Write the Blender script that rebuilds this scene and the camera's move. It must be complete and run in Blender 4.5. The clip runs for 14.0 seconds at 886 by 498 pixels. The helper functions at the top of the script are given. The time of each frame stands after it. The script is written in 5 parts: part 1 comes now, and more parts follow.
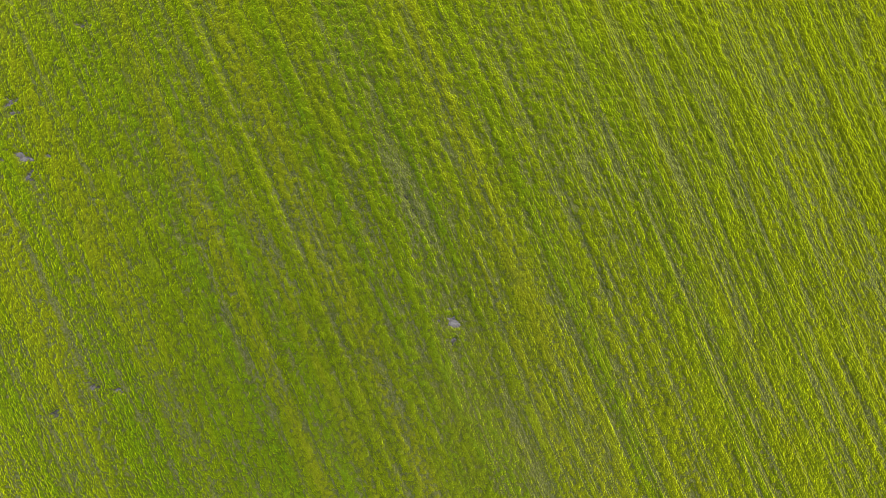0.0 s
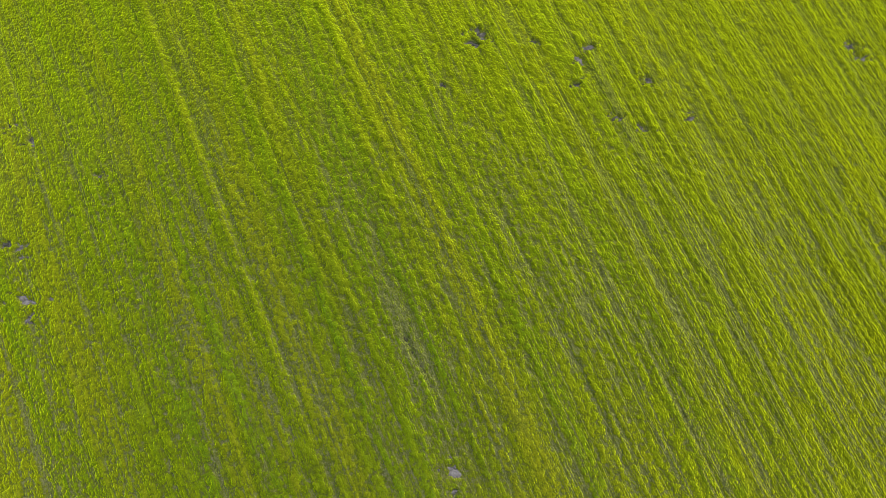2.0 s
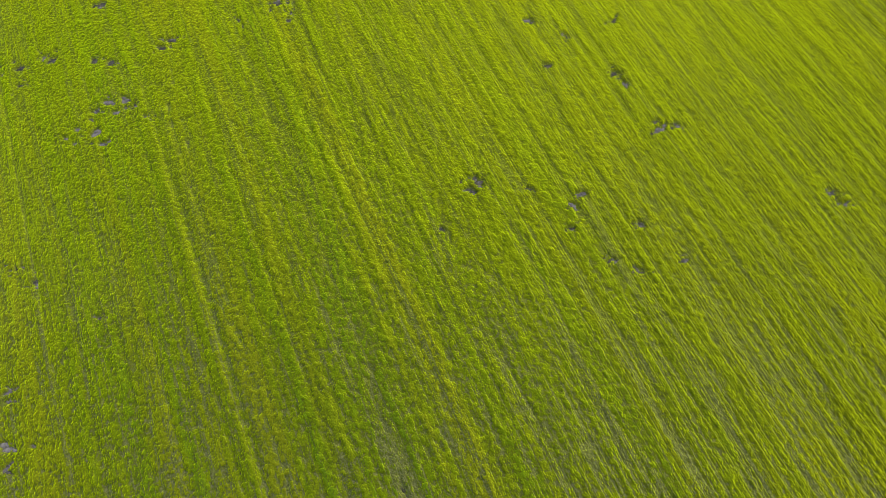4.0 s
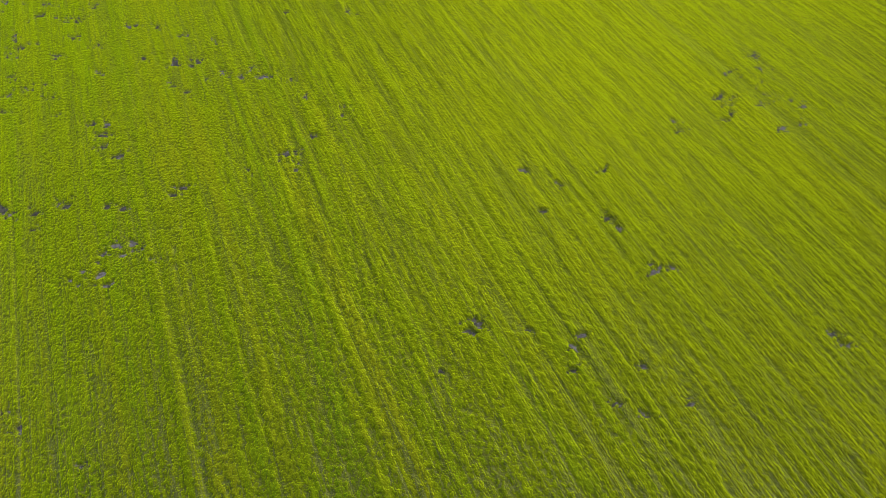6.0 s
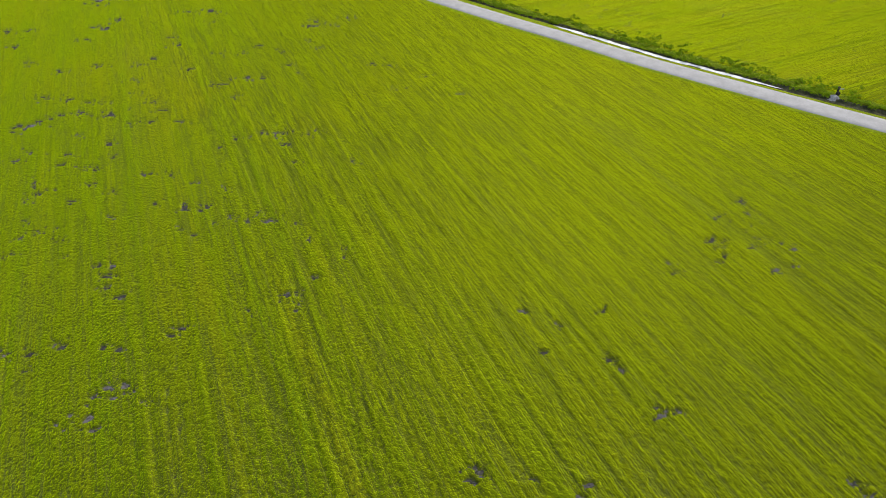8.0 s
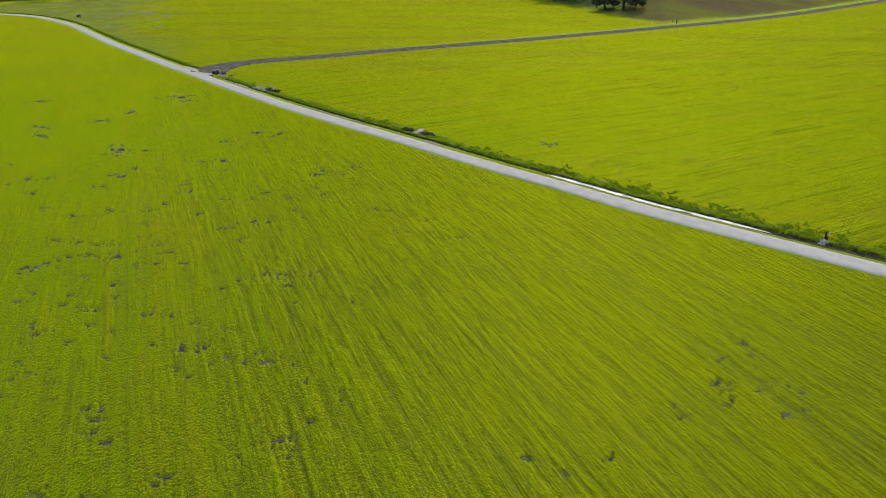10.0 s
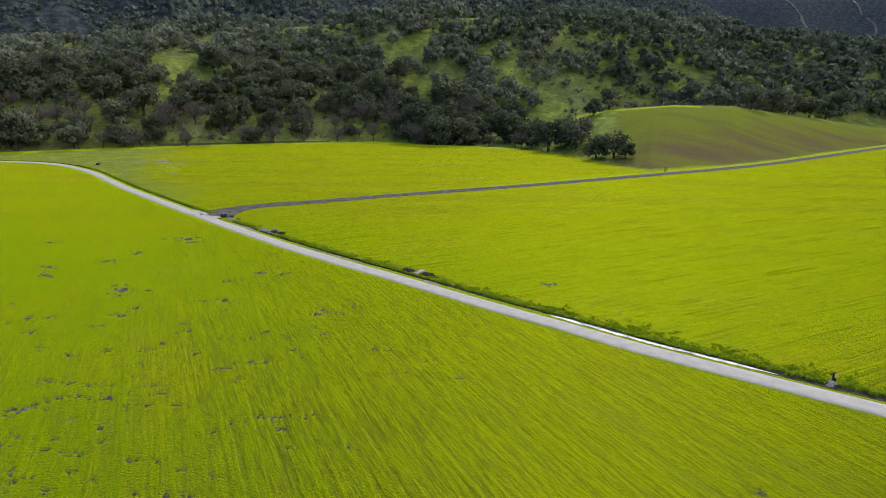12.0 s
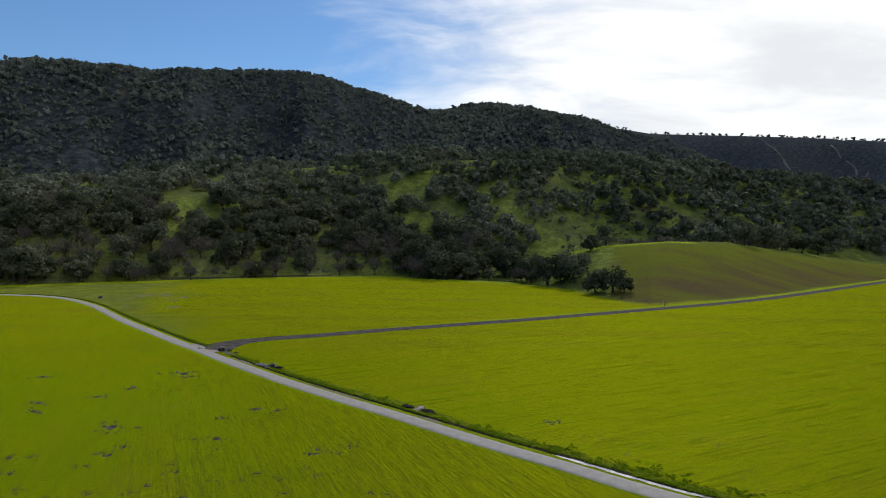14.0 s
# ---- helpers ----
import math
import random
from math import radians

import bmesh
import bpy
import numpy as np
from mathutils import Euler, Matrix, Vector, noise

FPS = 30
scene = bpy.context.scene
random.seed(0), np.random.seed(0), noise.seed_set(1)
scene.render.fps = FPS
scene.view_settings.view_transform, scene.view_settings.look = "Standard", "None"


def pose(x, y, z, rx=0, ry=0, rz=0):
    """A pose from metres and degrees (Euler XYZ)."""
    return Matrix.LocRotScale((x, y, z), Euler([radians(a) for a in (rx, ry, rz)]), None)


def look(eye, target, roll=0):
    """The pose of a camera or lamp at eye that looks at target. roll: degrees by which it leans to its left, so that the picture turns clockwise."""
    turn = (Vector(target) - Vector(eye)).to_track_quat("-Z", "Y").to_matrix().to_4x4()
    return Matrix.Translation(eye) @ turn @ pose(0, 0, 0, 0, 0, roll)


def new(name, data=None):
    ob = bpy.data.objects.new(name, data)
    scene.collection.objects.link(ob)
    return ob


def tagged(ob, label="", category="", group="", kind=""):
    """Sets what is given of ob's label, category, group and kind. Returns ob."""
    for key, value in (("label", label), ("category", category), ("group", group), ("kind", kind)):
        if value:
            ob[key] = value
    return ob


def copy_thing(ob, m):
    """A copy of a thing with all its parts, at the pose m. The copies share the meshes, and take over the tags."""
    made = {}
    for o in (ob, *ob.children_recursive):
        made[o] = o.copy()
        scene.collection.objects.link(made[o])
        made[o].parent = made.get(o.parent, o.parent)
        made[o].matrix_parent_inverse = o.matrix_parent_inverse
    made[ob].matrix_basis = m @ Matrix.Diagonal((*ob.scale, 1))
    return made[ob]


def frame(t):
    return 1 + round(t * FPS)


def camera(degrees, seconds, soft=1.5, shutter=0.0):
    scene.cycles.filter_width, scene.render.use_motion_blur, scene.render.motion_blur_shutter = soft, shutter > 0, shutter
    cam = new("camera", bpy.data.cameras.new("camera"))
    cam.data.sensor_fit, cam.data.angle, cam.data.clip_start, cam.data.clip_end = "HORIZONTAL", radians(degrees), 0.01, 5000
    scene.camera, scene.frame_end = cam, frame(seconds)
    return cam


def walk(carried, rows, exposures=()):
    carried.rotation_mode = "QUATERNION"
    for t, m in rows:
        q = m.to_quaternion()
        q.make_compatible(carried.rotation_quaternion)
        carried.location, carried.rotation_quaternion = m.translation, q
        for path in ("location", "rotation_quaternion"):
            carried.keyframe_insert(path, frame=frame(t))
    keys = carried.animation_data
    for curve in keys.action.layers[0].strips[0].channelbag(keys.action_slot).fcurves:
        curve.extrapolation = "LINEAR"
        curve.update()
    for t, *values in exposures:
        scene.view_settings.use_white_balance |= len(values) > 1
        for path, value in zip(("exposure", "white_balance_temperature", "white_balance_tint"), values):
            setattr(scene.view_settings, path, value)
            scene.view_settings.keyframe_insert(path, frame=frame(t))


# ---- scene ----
# The camera hovers 30 m over a young grain crop and tilts from straight down to almost level.
H_CAM = 30.0
TILT = [
    # seconds, tilt, turn, roll in degrees
    (0.0, 0.11, 0.28, -0.02), (0.5, 3.25, 0.24, -0.02), (1.0, 6.42, 0.19, -0.01), (1.5, 9.65, 0.15, 0.0),
    (2.0, 12.85, 0.11, 0.0), (2.5, 16.01, 0.07, 0.01), (3.0, 19.16, 0.04, 0.02), (5.5, 35.05, -0.09, 0.07),
    (6.0, 38.19, -0.10, 0.08), (6.5, 41.33, -0.11, 0.10), (7.0, 44.50, -0.12, 0.11), (7.5, 47.65, -0.13, 0.13),
    (8.0, 50.81, -0.13, 0.14), (10.5, 66.62, -0.11, 0.23), (11.0, 69.77, -0.10, 0.24), (11.5, 72.91, -0.08, 0.26),
    (12.0, 76.00, -0.06, 0.28), (12.5, 79.13, -0.04, 0.30), (13.0, 82.24, -0.02, 0.33), (13.5, 85.30, 0.01, 0.35),
    (14.0, 88.01, 0.04, 0.37),
]
EXPOSURES = [(0.0, 0.62), (3.0, 0.55), (6.5, 0.19), (8.0, 0.02), (10.5, -0.13), (11.0, -0.13), (12.5, 0.04), (13.2, -0.19), (13.5, -0.36), (14.0, -0.94)]
cam = camera(69.68, 14.0, 1.0)
walk(cam, [(t, pose(0, 0, H_CAM, 0, 0, turn) @ pose(0, 0, 0, tilt) @ pose(0, 0, 0, 0, 0, roll)) for t, tilt, turn, roll in TILT], EXPOSURES)

# ---- light ----
SUN_AZ, SUN_EL = radians(16), radians(41)
SUN_DIR = Vector((math.sin(SUN_AZ) * math.cos(SUN_EL), math.cos(SUN_AZ) * math.cos(SUN_EL), math.sin(SUN_EL)))
sun_data = bpy.data.lights.new("sun", "SUN")
sun_data.energy, sun_data.angle, sun_data.color = 3.4, radians(0.6), (1.0, 0.95, 0.87)
sun = new("sun", sun_data)
sun.matrix_world = look(SUN_DIR * 100, (0, 0, 0))


class Nodes:
    """Short hand for a node tree."""

    def __init__(self, tree):
        self.tree = tree
        tree.nodes.clear()

    def add(self, kind, values=(), **props):
        node = self.tree.nodes.new(kind)
        for key, value in props.items():
            setattr(node, key, value)
        for key, value in dict(values).items():
            self.put(node.inputs[key], value)
        return node

    def put(self, socket, value):
        if isinstance(value, bpy.types.NodeSocket):
            self.tree.links.new(value, socket)
        else:
            socket.default_value = value

    def math(self, op, a, b=0.0, clamp=False):
        return self.add("ShaderNodeMath", {0: a, 1: b}, operation=op, use_clamp=clamp).outputs[0]

    def mix(self, fac, a, b, blend="MIX"):
        node = self.add("ShaderNodeMix", data_type="RGBA", blend_type=blend)
        self.put(node.inputs[0], fac)
        self.put(node.inputs[6], a)
        self.put(node.inputs[7], b)
        return node.outputs[2]

    def step(self, x, lo, hi):
        node = self.add("ShaderNodeMapRange", {0: x, 1: lo, 2: hi, 3: 0.0, 4: 1.0}, interpolation_type="SMOOTHSTEP")
        return node.outputs[0]

    def noise(self, vector, scale, detail=3.0, rough=0.55, distort=0.0):
        node = self.add("ShaderNodeTexNoise", {"Vector": vector, "Scale": scale, "Detail": detail, "Roughness": rough, "Distortion": distort})
        return node.outputs["Fac"]

    def mapped(self, vector, scale=(1, 1, 1), turn=0.0, shift=(0, 0, 0)):
        return self.add("ShaderNodeMapping", {"Vector": vector, "Scale": scale, "Rotation": (0, 0, turn), "Location": shift}).outputs[0]


def rgb(r, g, b):
    return (r, g, b, 1.0)


world = bpy.data.worlds.new("sky")
scene.world = world
world.use_nodes = True
n = Nodes(world.node_tree)
sky = n.add("ShaderNodeTexSky", sky_type="NISHITA", sun_disc=False, sun_elevation=SUN_EL, sun_rotation=SUN_AZ, air_density=1.0, dust_density=0.15, ozone_density=3.0)
way = n.add("ShaderNodeTexCoord").outputs["Generated"]
part_of = n.add("ShaderNodeSeparateXYZ", {0: way})
flat = n.math("ADD", n.math("MAXIMUM", part_of.outputs[2], 0.0), 0.22)
deck = n.add("ShaderNodeCombineXYZ", {0: n.math("DIVIDE", part_of.outputs[0], flat), 1: n.math("DIVIDE", part_of.outputs[1], flat)}).outputs[0]
wisps = n.noise(n.mapped(deck, (1.0, 1.7, 1.0), radians(20)), 1.6, 6.0, 0.58, 0.4)
veil = n.noise(deck, 0.7, 3.0, 0.5, 0.2)
# the cloud deck thickens to the east of the valley
thick = n.math("ADD", n.math("MULTIPLY", part_of.outputs[0], 1.25), n.math("MULTIPLY", veil, 0.35))
cover = n.step(n.math("ADD", thick, n.math("MULTIPLY", wisps, 0.95)), 0.40, 0.96)
cloud = n.mix(n.step(wisps, 0.3, 0.7), rgb(10.8, 11.0, 11.2), rgb(14.4, 14.4, 14.2))
clear_sky = n.mix(1.0, sky.outputs[0], rgb(0.80, 1.05, 1.27), "MULTIPLY")
colour = n.mix(n.math("MULTIPLY", cover, 0.95), clear_sky, cloud)
sunward = n.add("ShaderNodeVectorMath", {0: way, 1: tuple(SUN_DIR)}, operation="DOT_PRODUCT").outputs["Value"]
glow = n.math("MULTIPLY", n.math("POWER", n.math("MAXIMUM", sunward, 0.0), 40.0), 28.0)
glow = n.math("MULTIPLY", glow, n.math("ADD", n.math("MULTIPLY", cover, 0.8), 0.2))
colour = n.mix(1.0, colour, n.add("ShaderNodeCombineColor", {0: glow, 1: n.math("MULTIPLY", glow, 0.97), 2: n.math("MULTIPLY", glow, 0.92)}).outputs[0], "ADD")
back = n.add("ShaderNodeBackground", {0: colour, 1: 0.15})
n.tree.links.new(back.outputs[0], n.add("ShaderNodeOutputWorld").inputs[0])


# ---- materials ----
def material(name):
    mat = bpy.data.materials.new(name)
    mat.use_nodes = True
    return mat, Nodes(mat.node_tree)


def finish(n, colour, rough=0.8, bump=None, strength=0.5, distance=0.05, metal=0.0, spec=0.3, translucent=None, sheen=None, gloss=None):
    shader = n.add("ShaderNodeBsdfPrincipled", {"Base Color": colour, "Roughness": rough, "Metallic": metal, "Specular IOR Level": spec})
    if sheen:
        n.put(shader.inputs["Sheen Weight"], sheen[0])
        n.put(shader.inputs["Sheen Roughness"], 0.5)
        n.put(shader.inputs["Sheen Tint"], sheen[1])
    if bump is not None:
        b = n.add("ShaderNodeBump", {"Strength": strength, "Distance": distance, "Height": bump})
        n.tree.links.new(b.outputs[0], shader.inputs["Normal"])
    out = shader.outputs[0]
    if translucent:
        amount, tint = translucent
        t = n.add("ShaderNodeBsdfTranslucent", {0: tint})
        out = n.add("ShaderNodeMixShader", {0: amount, 1: out, 2: t.outputs[0]}).outputs[0]
    if gloss:
        amount, tint, grain_rough = gloss
        g = n.add("ShaderNodeBsdfGlossy", {"Color": tint, "Roughness": grain_rough})
        out = n.add("ShaderNodeMixShader", {0: amount, 1: out, 2: g.outputs[0]}).outputs[0]
    n.tree.links.new(out, n.add("ShaderNodeOutputMaterial").inputs[0])


ROW_TURN = radians(-24)


def ground_material():
    """The ground of the valley and the crop on it; where the mesh carries its own relief, that sets the depth of the canopy."""
    mat, n = material("crop_and_hill_ground")
    pos = n.add("ShaderNodeTexCoord").outputs["Object"]
    region = n.add("ShaderNodeAttribute", attribute_name="region")
    split = n.add("ShaderNodeSeparateColor", {0: region.outputs["Color"]})
    hill, mound, east = split.outputs[0], split.outputs[1], split.outputs[2]
    scrub = region.outputs["Alpha"]
    relief_of = n.add("ShaderNodeSeparateColor", {0: n.add("ShaderNodeAttribute", attribute_name="relief").outputs["Color"]})
    tall, modelled, worn = relief_of.outputs[0], relief_of.outputs[1], relief_of.outputs[2]

    def crop(turn, seed, yellow, growth, relief, stripes):
        p = n.mapped(pos, (1, 1, 1), turn, (seed, 0, 0))
        place_x = n.add("ShaderNodeSeparateXYZ", {0: p}).outputs[0]
        wander = n.noise(n.mapped(p, (0.25, 0.05, 1)), 1.0, 2.0)
        across = n.add("ShaderNodeVectorMath", {0: p, 1: n.add("ShaderNodeCombineXYZ", {0: n.math("MULTIPLY", wander, 0.4)}).outputs[0]}, operation="ADD").outputs[0]
        # leaves and tufts, drill rows, wheel-wide strips and broad bands
        leaf = n.noise(n.mapped(p, (1.0, 0.75, 1)), 14.0, 1.5, 0.6)
        tuft = n.noise(n.mapped(p, (1.0, 0.65, 1)), 7.0, 1.5, 0.6)
        drill = n.noise(n.mapped(across, (5.4, 0.55, 1)), 1.0, 3.0, 0.6)
        furrow = n.noise(n.mapped(across, (2.6, 0.15, 1), 0.0, (7, 3, 0)), 1.0, 3.0, 0.6)
        band = n.noise(n.mapped(across, (0.50, 0.012, 1)), 1.0, 3.0, 0.6)
        patch = n.noise(p, 0.05, 4.0, 0.55)
        thin = n.noise(n.mapped(p, (0.5, 0.11, 1), 0.0, (3, 9, 0)), 1.0, 3.0, 0.6)
        # the rows stand out more strongly towards the east of the field
        rib = n.step(n.math("ADD", n.math("MULTIPLY", place_x, 0.014), n.noise(n.mapped(p, (0.06, 0.02, 1)), 1.0, 2.0)), 0.30, 0.80)
        ribs = n.math("MULTIPLY", n.math("ADD", n.math("MULTIPLY", rib, 0.62), 0.28), n.math("MULTIPLY", n.math("SUBTRACT", 1.0, n.math("MULTIPLY", n.step(n.add("ShaderNodeSeparateXYZ", {0: pos}).outputs[1], 40.0, 115.0), 0.42)), relief))
        lush = n.mix(n.step(n.math("ADD", patch, n.math("MULTIPLY", n.math("MINIMUM", place_x, 30.0), 0.0035)), 0.28, 0.68), rgb(0.020, 0.038, 0.002), rgb(0.040, 0.051, 0.002))
        lush = n.mix(n.math("MULTIPLY", n.step(band, 0.48, 0.62), yellow), lush, rgb(0.068, 0.054, 0.005))
        lush = n.mix(n.math("MULTIPLY", n.step(band, 0.50, 0.38), 0.7), lush, rgb(0.018, 0.046, 0.003))
        # tone darkens towards the west of the field
        lush = n.mix(n.math("MULTIPLY", n.step(place_x, 4.0, -42.0), growth), lush, rgb(0.019, 0.029, 0.002))
        lush = n.mix(n.math("MULTIPLY", n.math("MULTIPLY", n.step(place_x, 3.0, 20.0), n.step(place_x, 70.0, 35.0)), 0.75), lush, rgb(0.025, 0.026, 0.002))
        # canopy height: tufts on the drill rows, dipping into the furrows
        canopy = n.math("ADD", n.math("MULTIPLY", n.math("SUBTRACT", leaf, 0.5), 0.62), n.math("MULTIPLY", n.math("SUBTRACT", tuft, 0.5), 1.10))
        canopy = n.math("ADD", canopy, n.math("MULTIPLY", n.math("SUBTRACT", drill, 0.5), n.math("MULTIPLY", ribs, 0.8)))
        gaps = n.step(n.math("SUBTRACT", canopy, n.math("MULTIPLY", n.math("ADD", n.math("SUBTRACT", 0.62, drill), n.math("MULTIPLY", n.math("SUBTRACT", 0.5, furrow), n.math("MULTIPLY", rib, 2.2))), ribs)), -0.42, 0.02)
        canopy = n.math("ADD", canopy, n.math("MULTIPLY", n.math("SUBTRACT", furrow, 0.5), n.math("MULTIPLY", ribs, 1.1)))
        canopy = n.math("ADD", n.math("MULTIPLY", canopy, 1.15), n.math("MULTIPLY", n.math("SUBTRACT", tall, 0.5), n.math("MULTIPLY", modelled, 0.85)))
        # loose clumps that break the rows
        lump = n.noise(n.mapped(p, (1.0, 0.42, 1)), 2.4, 2.0, 0.6)
        canopy = n.math("ADD", canopy, n.math("MULTIPLY", n.math("SUBTRACT", lump, 0.5), 0.55))
        # thin wandering seams between the drill rows
        contour = n.math("ABSOLUTE", n.math("SUBTRACT", n.noise(n.mapped(across, (2.3, 0.040, 1), 0.0, (1, 5, 0)), 1.0, 2.0, 0.5), 0.5))
        seam = n.math("MULTIPLY", n.step(n.math("ADD", contour, n.math("MULTIPLY", n.math("SUBTRACT", leaf, 0.5), 0.06)), 0.042, 0.008), n.math("MULTIPLY", ribs, n.step(n.math("ADD", thin, n.math("MULTIPLY", drill, 0.4)), 0.46, 0.66)))
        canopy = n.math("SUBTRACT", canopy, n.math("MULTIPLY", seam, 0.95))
        # shade in the gaps and light on the tufts are painted by canopy height
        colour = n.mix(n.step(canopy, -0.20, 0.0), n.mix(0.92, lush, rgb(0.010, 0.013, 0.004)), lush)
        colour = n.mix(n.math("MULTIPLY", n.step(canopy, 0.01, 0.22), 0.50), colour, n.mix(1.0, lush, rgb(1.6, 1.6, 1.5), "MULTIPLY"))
        # soil shows where the canopy is lowest and the stand is thin
        sparse = n.math("ADD", n.math("MULTIPLY", n.math("SUBTRACT", thin, 0.5), 0.60), n.math("MULTIPLY", n.math("SUBTRACT", band, 0.5), 0.35))
        bare = n.math("MULTIPLY", n.step(n.math("SUBTRACT", sparse, canopy), 0.14, 0.32), 0.85)
        soil = n.mix(n.step(leaf, 0.36, 0.60), rgb(0.014, 0.013, 0.010), rgb(0.056, 0.049, 0.039))
        # standing height of the crop: ridged along the rows
        stand = n.math("ADD", n.math("MULTIPLY", tuft, 0.50), n.math("MULTIPLY", leaf, 0.10))
        stand = n.math("ADD", stand, n.math("MULTIPLY", n.math("ADD", n.math("MULTIPLY", furrow, 0.9), n.math("MULTIPLY", drill, 0.55)), ribs))
        stand = n.math("ADD", n.math("SUBTRACT", stand, n.math("MULTIPLY", seam, 0.22)), n.math("MULTIPLY", lump, 0.15))
        stand = n.math("ADD", stand, n.math("MULTIPLY", leaf, 0.20))
        bare = n.math("MULTIPLY", bare, n.math("ADD", n.math("MULTIPLY", n.step(n.add("ShaderNodeSeparateXYZ", {0: pos}).outputs[1], 22.0, 0.0), 0.75), 0.25))
        # thinned in the near field to fit the straight-down view, where soil glints through
        soil_from_above = n.math("MULTIPLY", n.step(n.add("ShaderNodeSeparateXYZ", {0: pos}).outputs[1], 16.0, -6.0), n.step(n.noise(p, 0.11, 3.0, 0.6), 0.34, 0.62))
        bare = n.math("MAXIMUM", bare, n.math("MULTIPLY", soil_from_above, n.math("MULTIPLY", n.step(n.math("ADD", leaf, n.math("MULTIPLY", drill, 0.5)), 0.70, 0.60), 0.45)))
        bare = n.math("MAXIMUM", bare, worn)
        # broken drill misses and specks of soil, mostly east of the road
        missed = n.step(n.noise(n.mapped(across, (1.2, 0.035, 1), 0.0, (2, 8, 0)), 1.0, 3.0, 0.6), 0.50, 0.39)
        missed = n.math("MULTIPLY", missed, n.step(n.noise(n.mapped(p, (0.35, 0.12, 1), 0.0, (6, 1, 0)), 1.0, 3.0, 0.6), 0.40, 0.58))
        specks = n.math("MULTIPLY", n.step(n.noise(n.mapped(p, (1.3, 0.7, 1), 0.0, (5, 5, 0)), 1.0, 2.0, 0.6), 0.56, 0.66), n.step(n.noise(p, 0.06, 3.0, 0.6), 0.50, 0.62))
        bare = n.math("MAXIMUM", bare, n.math("MULTIPLY", specks, n.math("MULTIPLY", stripes, 1.8)))
        # leaf tips catch the light; stems and soil in the gaps do not
        cover = n.math("MULTIPLY", gaps, n.math("SUBTRACT", 1.0, n.math("MAXIMUM", bare, n.math("MULTIPLY", seam, 0.8))))
        cover = n.math("MULTIPLY", cover, n.math("SUBTRACT", 1.0, n.math("MULTIPLY", missed, n.math("MULTIPLY", stripes, 2.0))))
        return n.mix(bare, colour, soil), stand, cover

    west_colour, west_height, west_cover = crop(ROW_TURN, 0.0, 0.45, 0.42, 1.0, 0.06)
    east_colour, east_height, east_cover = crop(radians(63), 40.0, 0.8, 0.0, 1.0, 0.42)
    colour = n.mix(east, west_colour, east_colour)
    height = n.mix(east, west_height, east_height)
    cover = n.math("ADD", n.math("MULTIPLY", n.mix(east, west_cover, n.math("MULTIPLY", east_cover, 0.90)), 0.50), 0.50)

    # grass, olive scrub and bare earth on the hills
    broad, mid, fine = n.noise(pos, 0.02, 4.0, 0.55), n.noise(pos, 0.12, 4.0, 0.6), n.noise(pos, 1.2, 4.0, 0.65)
    grass = n.mix(n.step(mid, 0.4, 0.65), rgb(0.112, 0.146, 0.034), rgb(0.198, 0.238, 0.050))
    grass = n.mix(n.math("MULTIPLY", n.step(broad, 0.46, 0.64), 0.5), grass, rgb(0.130, 0.128, 0.080))
    dapple = n.noise(pos, 0.38, 4.0, 0.65)
    grass = n.mix(n.step(dapple, 0.42, 0.60), n.mix(0.40, grass, rgb(0.040, 0.050, 0.022)), grass)
    grass = n.mix(n.step(fine, 0.35, 0.6), n.mix(0.35, grass, rgb(0.03, 0.038, 0.012)), grass)
    # the blue of distance haze is mixed into the brush colours
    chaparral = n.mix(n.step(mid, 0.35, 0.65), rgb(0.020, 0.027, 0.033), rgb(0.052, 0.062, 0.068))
    tussock = n.noise(pos, 0.16, 4.0, 0.7)
    chaparral = n.mix(n.step(tussock, 0.40, 0.58), n.mix(0.6, chaparral, rgb(0.014, 0.018, 0.020)), chaparral)
    chaparral = n.mix(n.math("MULTIPLY", n.step(n.noise(n.mapped(pos, (1, 0.25, 0.4)), 0.02, 5.0, 0.65), 0.62, 0.72), 0.4), chaparral, rgb(0.09, 0.08, 0.06))
    # more haze painted in on the far ridge, paler and bluer with distance
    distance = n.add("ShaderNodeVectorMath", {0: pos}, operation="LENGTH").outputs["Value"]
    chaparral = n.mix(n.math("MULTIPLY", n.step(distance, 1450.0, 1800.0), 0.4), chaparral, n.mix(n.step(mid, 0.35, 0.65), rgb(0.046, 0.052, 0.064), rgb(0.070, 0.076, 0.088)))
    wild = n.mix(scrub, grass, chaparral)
    # ploughed rise with thin young growth
    pm = n.mapped(pos, (1, 1, 0), radians(108))
    furrow = n.noise(n.mapped(pm, (0.4, 0.05, 1)), 1.0, 4.0, 0.6)
    sheen = n.noise(n.mapped(pm, (0.030, 0.010, 1), 0.0, (4.3, 2, 0)), 1.0, 3.0, 0.5)
    rise_z = n.add("ShaderNodeSeparateXYZ", {0: pos}).outputs[2]
    streak = n.noise(n.mapped(pm, (0.075, 0.016, 1), 0.0, (1.7, 5, 0)), 1.0, 4.0, 0.62)
    earth = n.mix(n.step(furrow, 0.35, 0.68), rgb(0.086, 0.069, 0.034), rgb(0.102, 0.083, 0.040))
    growth = n.math("ADD", n.math("MULTIPLY", sheen, 0.62), n.math("ADD", n.math("MULTIPLY", streak, 0.42), n.math("MULTIPLY", n.step(rise_z, 3.0, 20.0), 0.16)))
    earth = n.mix(n.math("MULTIPLY", n.step(growth, 0.42, 0.66), 0.92), earth, rgb(0.120, 0.140, 0.018))
